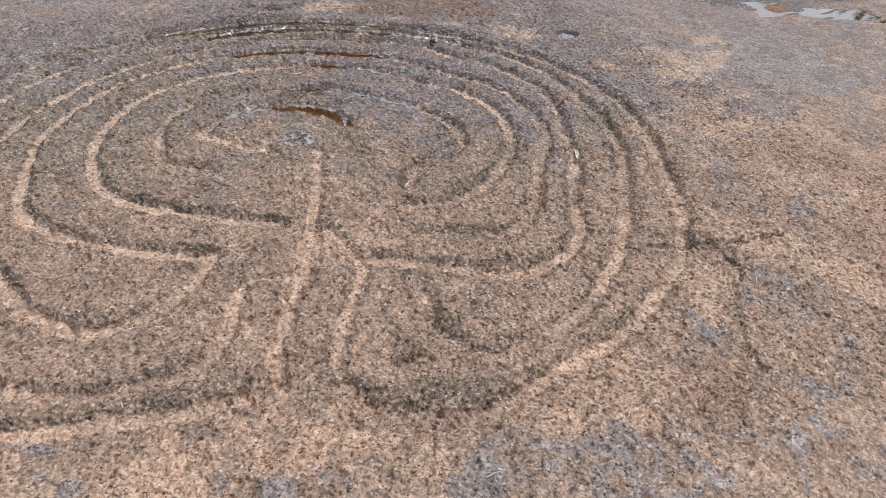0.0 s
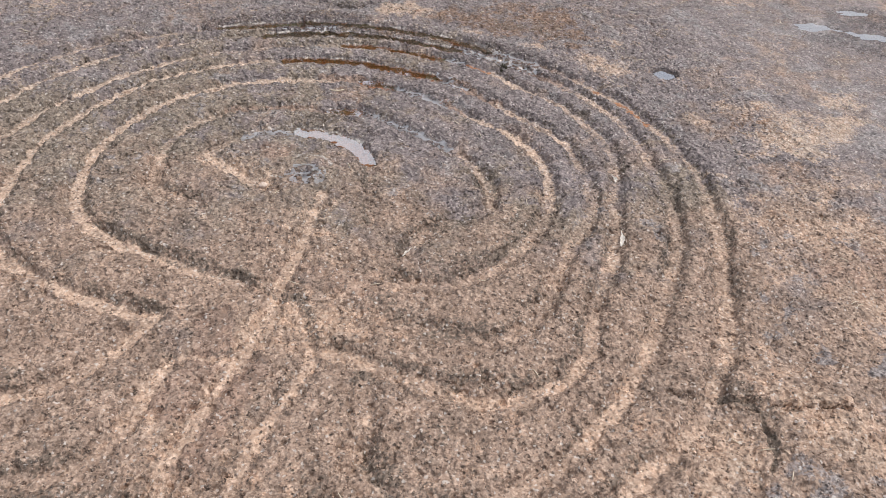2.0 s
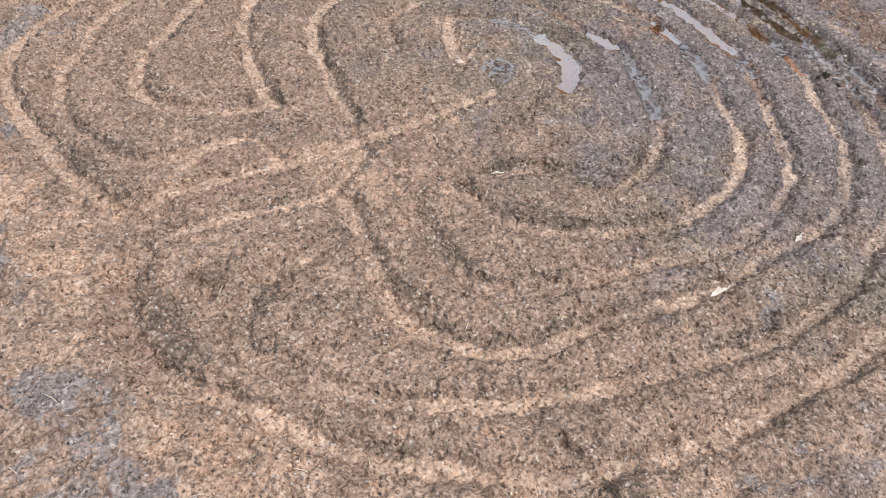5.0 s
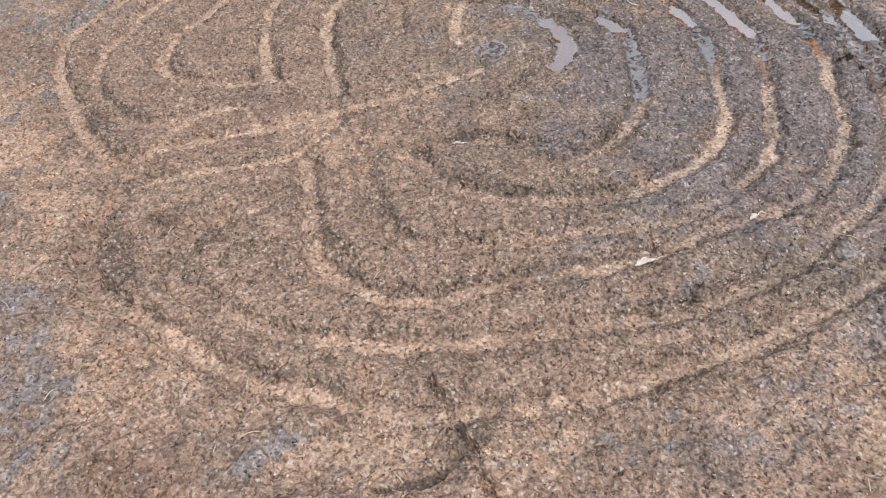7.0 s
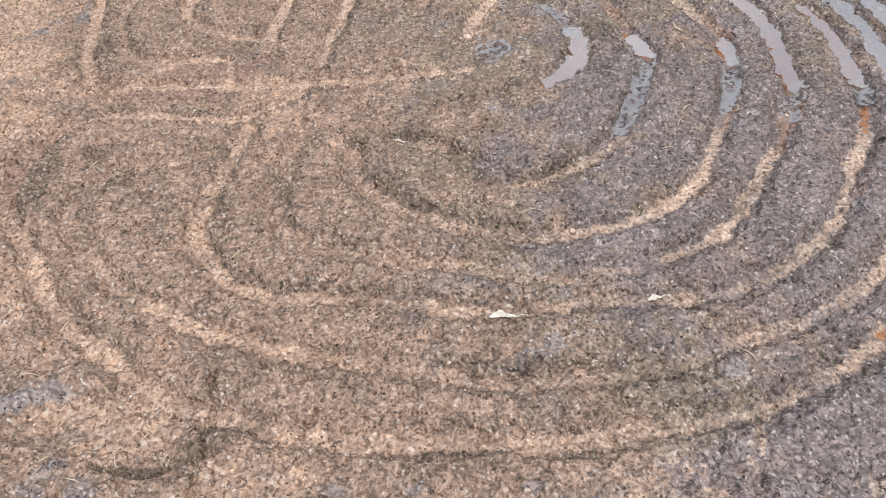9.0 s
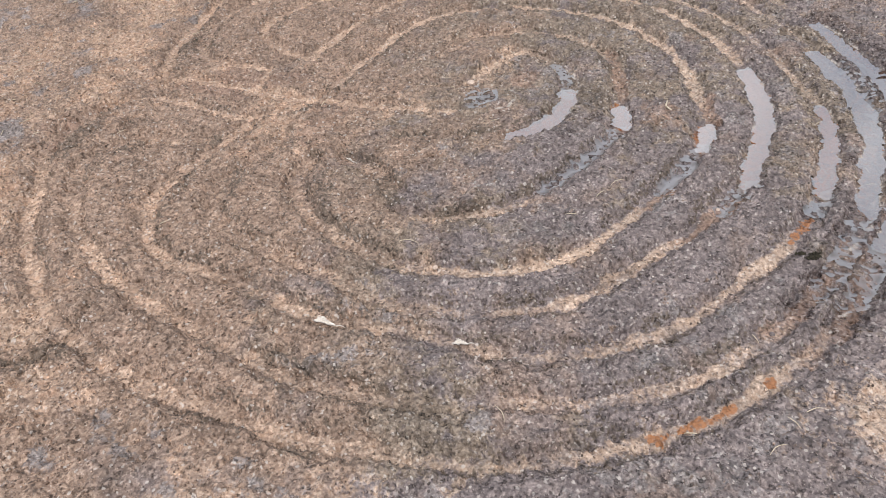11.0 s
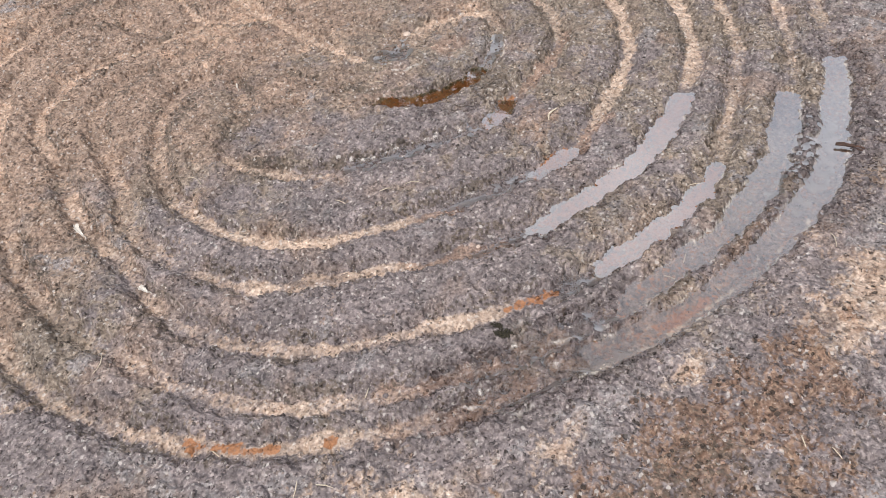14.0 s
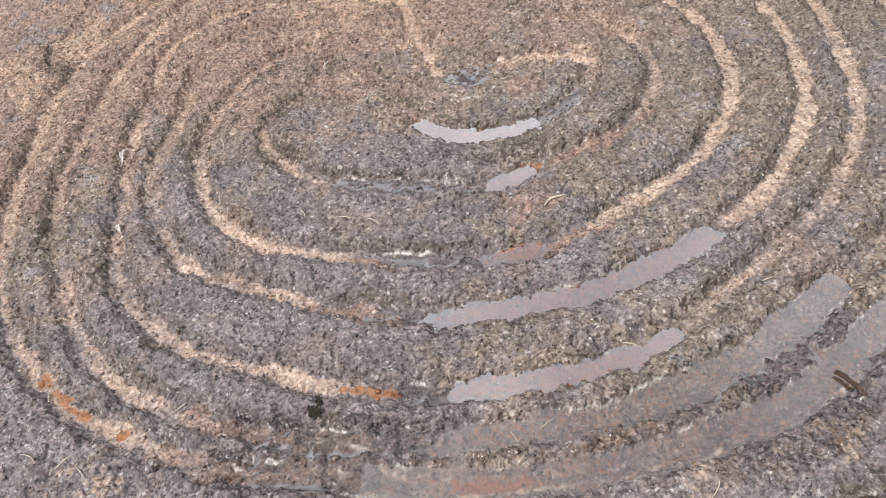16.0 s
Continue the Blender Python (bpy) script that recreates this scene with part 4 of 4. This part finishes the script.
def rod_mesh(name, length, radius, bend, material, seed, sides=5, rings=6, split=False):
    """A thin stalk, tapered and bent, lying along x."""
    rnd = random.Random(seed)
    bm = bmesh.new()
    rows = []
    for k in range(rings):
        s = k / (rings - 1)
        taper = radius * (0.45 + 0.75 * math.sin(math.pi * (0.12 + 0.80 * s)))
        cx, cy = (s - 0.5) * length, bend * math.sin(math.pi * s) + rnd.uniform(-1, 1) * radius * 0.5
        rows.append([bm.verts.new((cx, cy + taper * math.cos(a), radius + taper * math.sin(a))) for a in (2 * math.pi * q / sides for q in range(sides))])
    for r, q in zip(rows, rows[1:]):
        for k in range(sides):
            bm.faces.new((r[k], r[(k + 1) % sides], q[(k + 1) % sides], q[k]))
    bm.faces.new(rows[0])
    bm.faces.new(rows[-1])
    return mesh_of(name, bm, material)


def leaf_mesh(name, length, width, curl, seed):
    """A dry leaf: a curled blade with a raised midrib, thickness and a frayed edge."""
    rnd = random.Random(seed)
    bm = bmesh.new()
    nu, nv = 14, 6
    grid = []
    for u in range(nu + 1):
        s = u / nu
        half = width * 0.5 * math.sin(math.pi * min(1, 0.06 + 0.94 * s)) ** 0.8 * (1 - 0.35 * s)
        row = []
        for v in range(nv + 1):
            q = 2 * v / nv - 1
            fray = 1 + rnd.uniform(-0.55, 0.20) * (abs(q) > 0.9)
            y = half * q * fray
            z = curl * (abs(q) ** 1.5) * half / width * 2 + 0.15 * curl * math.sin(5 * s) + rnd.uniform(-1, 1) * 0.0007 + 0.0012 * math.sin(9 * s + 4 * q)
            row.append(bm.verts.new(((s - 0.5) * length, y * (1 - 0.25 * abs(q)), z + 0.0022)))
        grid.append(row)
    for r, q in zip(grid, grid[1:]):
        for k in range(nv):
            bm.faces.new((r[k], q[k], q[k + 1], r[k + 1]))
    bmesh.ops.recalc_face_normals(bm, faces=bm.faces)
    bmesh.ops.solidify(bm, geom=bm.faces[:], thickness=0.0002)
    return mesh_of(name, bm, PALE_LEAF)


def dry_leaf(x, y, turn, length, width, curl, seed, label):
    root = new("dry_leaf")
    root.matrix_world = pose(x, y, height(x, y, 2), 6, -4, turn)
    blade = new("blade", leaf_mesh("blade", length, width, curl, seed))
    stalk = new("stalk", rod_mesh("stalk", length * 0.45, 0.0006, 0.002, PALE_LEAF, seed))
    stalk.location = (length * 0.62, 0, 0.0006)
    blade.parent = stalk.parent = root
    return tagged(root, label, "leaf")


dry_leaf(0.591, 0.042, 62, 0.036, 0.015, 0.007, 1, "bleached curled dry leaf lying in a carved groove")
dry_leaf(0.657, 0.218, 78, 0.020, 0.012, 0.005, 2, "small torn pale leaf with a thin stalk in a groove")
dry_leaf(0.214, 0.072, 40, 0.020, 0.005, 0.002, 3, "narrow pale leaf sliver at the rim of a groove")


def pebble(x, y, size, seed, label, material=PEBBLE):
    rnd = random.Random(seed)
    bm = bmesh.new()
    bmesh.ops.create_icosphere(bm, subdivisions=2, radius=size)
    for v in bm.verts:
        v.co *= 1 + 0.28 * noise.noise(v.co * (1.1 / size) + Vector((seed * 3.1, 0, 0)))
        v.co.z *= 0.6
    ob = new("pebble", mesh_of("pebble", bm, material))
    ob.matrix_world = pose(x, y, height(x, y) + size * 0.25, 0, 0, rnd.uniform(0, 360))
    return tagged(ob, label, "pebble", "loose pebbles on the rock")


pebble(-0.001, 0.306, 0.0075, 1, "small pinkish pebble at the end of the inner groove")
pebble(0.508, 0.196, 0.0040, 2, "tiny pale pebble on grey lichened granite")
for k, (x, y, size) in enumerate(((0.46, 0.62, 0.003), (0.70, 0.60, 0.0035), (0.75, 0.79, 0.004), (0.62, 0.66, 0.003), (0.34, 0.92, 0.0045),
                                  (0.38, 0.86, 0.004), (0.29, 0.955, 0.005), (0.45, 0.90, 0.0035), (0.64, 0.86, 0.003), (0.52, 0.62, 0.003))):
    pebble(x, y, size, 10 + k, "tiny grey-brown stone chip on the granite", PEBBLE if k == 0 else ROCK)

twig = new("bark_twig")
twig.matrix_world = pose(0.153, 1.041, height(0.153, 1.041, 2) - 0.001, 0, 3, 84)
for name, length, radius, bend, at, turn in (("stem", 0.036, 0.0020, 0.003, (0, 0, 0), 0), ("splinter", 0.017, 0.0012, 0.001, (-0.010, 0.002, 0.001), 9),
                                             ("splinter", 0.012, 0.0010, -0.001, (0.012, -0.001, 0.001), -14)):
    piece = new(name, rod_mesh(name, length, radius, bend, BARK, len(name) + int(turn), 7, 9))
    piece.matrix_basis = pose(*at, 0, -6, turn)
    piece.parent = twig
tagged(twig, "dark wet piece of split bark beside the rain pool", "twig")


def moss_clump(x, y, size, seed, label):
    rnd = random.Random(seed)
    bm = bmesh.new()
    for _ in range(90):
        part_size = size * rnd.uniform(0.08, 0.20)
        at = Matrix.Translation((rnd.gauss(0, size * 0.6), rnd.gauss(0, size * 0.2) + 0.3 * size * rnd.choice((-1, 0, 0, 1)), abs(rnd.gauss(0, size * 0.13))))
        turn = pose(0, 0, 0, rnd.uniform(0, 180), rnd.uniform(0, 180), rnd.uniform(0, 180))
        bmesh.ops.create_cone(bm, cap_ends=True, segments=5, radius1=part_size, radius2=0.0, depth=part_size * 3.2, matrix=at @ turn)
    ob = new("moss_clump", mesh_of("moss_clump", bm, MOSS))
    ob.matrix_world = pose(x, y, height(x, y, 2) - 0.001, 0, 0, rnd.uniform(60, 140))
    return tagged(ob, label, "moss")


moss_clump(0.588, 0.702, 0.009, 1, "dark moss clump on the rim of a groove")
moss_clump(0.577, 0.690, 0.006, 2, "small dark moss tuft beside a groove")

bark_sliver = new("bark_sliver", rod_mesh("bark_sliver", 0.034, 0.0015, 0.006, STRAW, 31, 6, 8))
bark_sliver.matrix_world = pose(0.179, 0.636, height(0.179, 0.636, 2) - 0.0005, 0, 0, 172)
tagged(bark_sliver, "pale curved sliver of bark on brownish granite", "bark")

straws = [rod_mesh("straw", 0.019, 0.0006, 0.0015, STRAW, 41), rod_mesh("straw", 0.026, 0.0005, 0.004, STRAW, 42),
          rod_mesh("straw", 0.013, 0.0007, 0.0006, STRAW, 43), rod_mesh("straw", 0.038, 0.0005, 0.006, STRAW, 44)]
placed = [(0.826, 0.455, 75, 2), (0.835, 0.565, 20, 0), (0.822, 0.592, 100, 0), (0.30, 1.085, 60, 0), (0.34, 1.03, 20, 1), (0.16, 0.33, 100, 2),
          (0.02, 0.27, 40, 2), (0.46, 0.16, 80, 3), (0.44, 0.86, 80, 0), (0.27, 0.86, 120, 0)]
dice = random.Random(9)
while len(placed) < 150:
    x, y = dice.uniform(-0.7, 1.5), dice.uniform(-0.75, 1.2)
    if dice.random() < 0.15 + 0.85 * (y < -0.38 or x > 0.85 or (x > 0.6 and y > 0.8)):
        placed.append((x, y, dice.uniform(0, 180), dice.choice((0, 0, 1, 2, 2, 2, 3))))
for x, y, turn, k in placed:
    bit = new("straw", straws[k])
    bit.matrix_world = pose(x, y, height(x, y) - 0.0003, dice.uniform(0, 90), dice.uniform(-5, 5), turn)
    tagged(bit, "short bleached dry straw lying on the rock", "straw", "dry straws scattered on the rock")


# ---- trees beyond the rock, mirrored in the pools ----
def far_tree(x, y, tall, broad, seed):
    rnd = random.Random(seed)
    base = height(x, y)
    root = new("tree")
    root.matrix_world = pose(x, y, base - 0.05)
    bm = bmesh.new()
    limbs = [((0, 0, 0), (rnd.uniform(-0.2, 0.2), rnd.uniform(-0.2, 0.2), tall * 0.75), 0.16)]
    for k in range(7):
        a, z = k * 2.4 + rnd.random(), tall * rnd.uniform(0.25, 0.65)
        limbs.append(((0, 0, z), (math.cos(a) * broad * 0.7, math.sin(a) * broad * 0.7, z + tall * 0.18), 0.06))
    for a, b, r in limbs:
        a, b = Vector(a), Vector(b)
        m = Matrix.Translation((a + b) / 2) @ (b - a).to_track_quat("Z", "Y").to_matrix().to_4x4()
        bmesh.ops.create_cone(bm, cap_ends=True, segments=8, radius1=r, radius2=r * 0.3, depth=(b - a).length, matrix=m)
    trunk = new("trunk", mesh_of("trunk", bm, TRUNK))
    pts, faces = [], []
    for _ in range(150):
        while True:
            c = np.array([rnd.uniform(-1, 1), rnd.uniform(-1, 1), rnd.uniform(-1, 1)])
            if 0.2 < (c ** 2).sum() < 1:
                break
        c = c * (broad, broad, tall * 0.42) + (0, 0, tall * 0.58)
        for _ in range(26):
            o = c + np.array([rnd.gauss(0, 0.22) for _ in range(3)])
            u, v = np.array([rnd.gauss(0, 0.11) for _ in range(3)]), np.array([rnd.gauss(0, 0.11) for _ in range(3)])
            n = len(pts)
            pts += [tuple(o - u), tuple(o + v * 0.6), tuple(o + u), tuple(o - v * 0.6)]
            faces.append((n, n + 1, n + 2, n + 3))
    me = bpy.data.meshes.new("crown")
    me.from_pydata(pts, [], faces)
    me.materials.append(FOLIAGE)
    crown = new("crown", me)
    trunk.parent = crown.parent = root
    return tagged(root, "dark leafy tree standing beyond the rock outcrop", "tree", "trees round the outcrop")


for k, (x, y, tall, broad) in enumerate(((-4.5, 12.0, 5.2, 1.7), (-2.0, 12.6, 5.6, 2.1), (0.4, 12.2, 5.9, 2.3), (2.4, 12.0, 6.2, 2.3), (4.2, 11.6, 6.8, 2.2), (5.8, 11.2, 4.4, 1.7),
                                         (7.4, 10.6, 3.9, 1.5), (10.4, 8.6, 3.0, 0.9), (12.4, 6.6, 3.3, 0.8), (-9.0, -3.4, 7.4, 1.5), (-7.9, -5.2, 7.6, 1.7), (-6.4, -6.6, 6.6, 1.3))):
    far_tree(x, y, tall, broad, 70 + k)
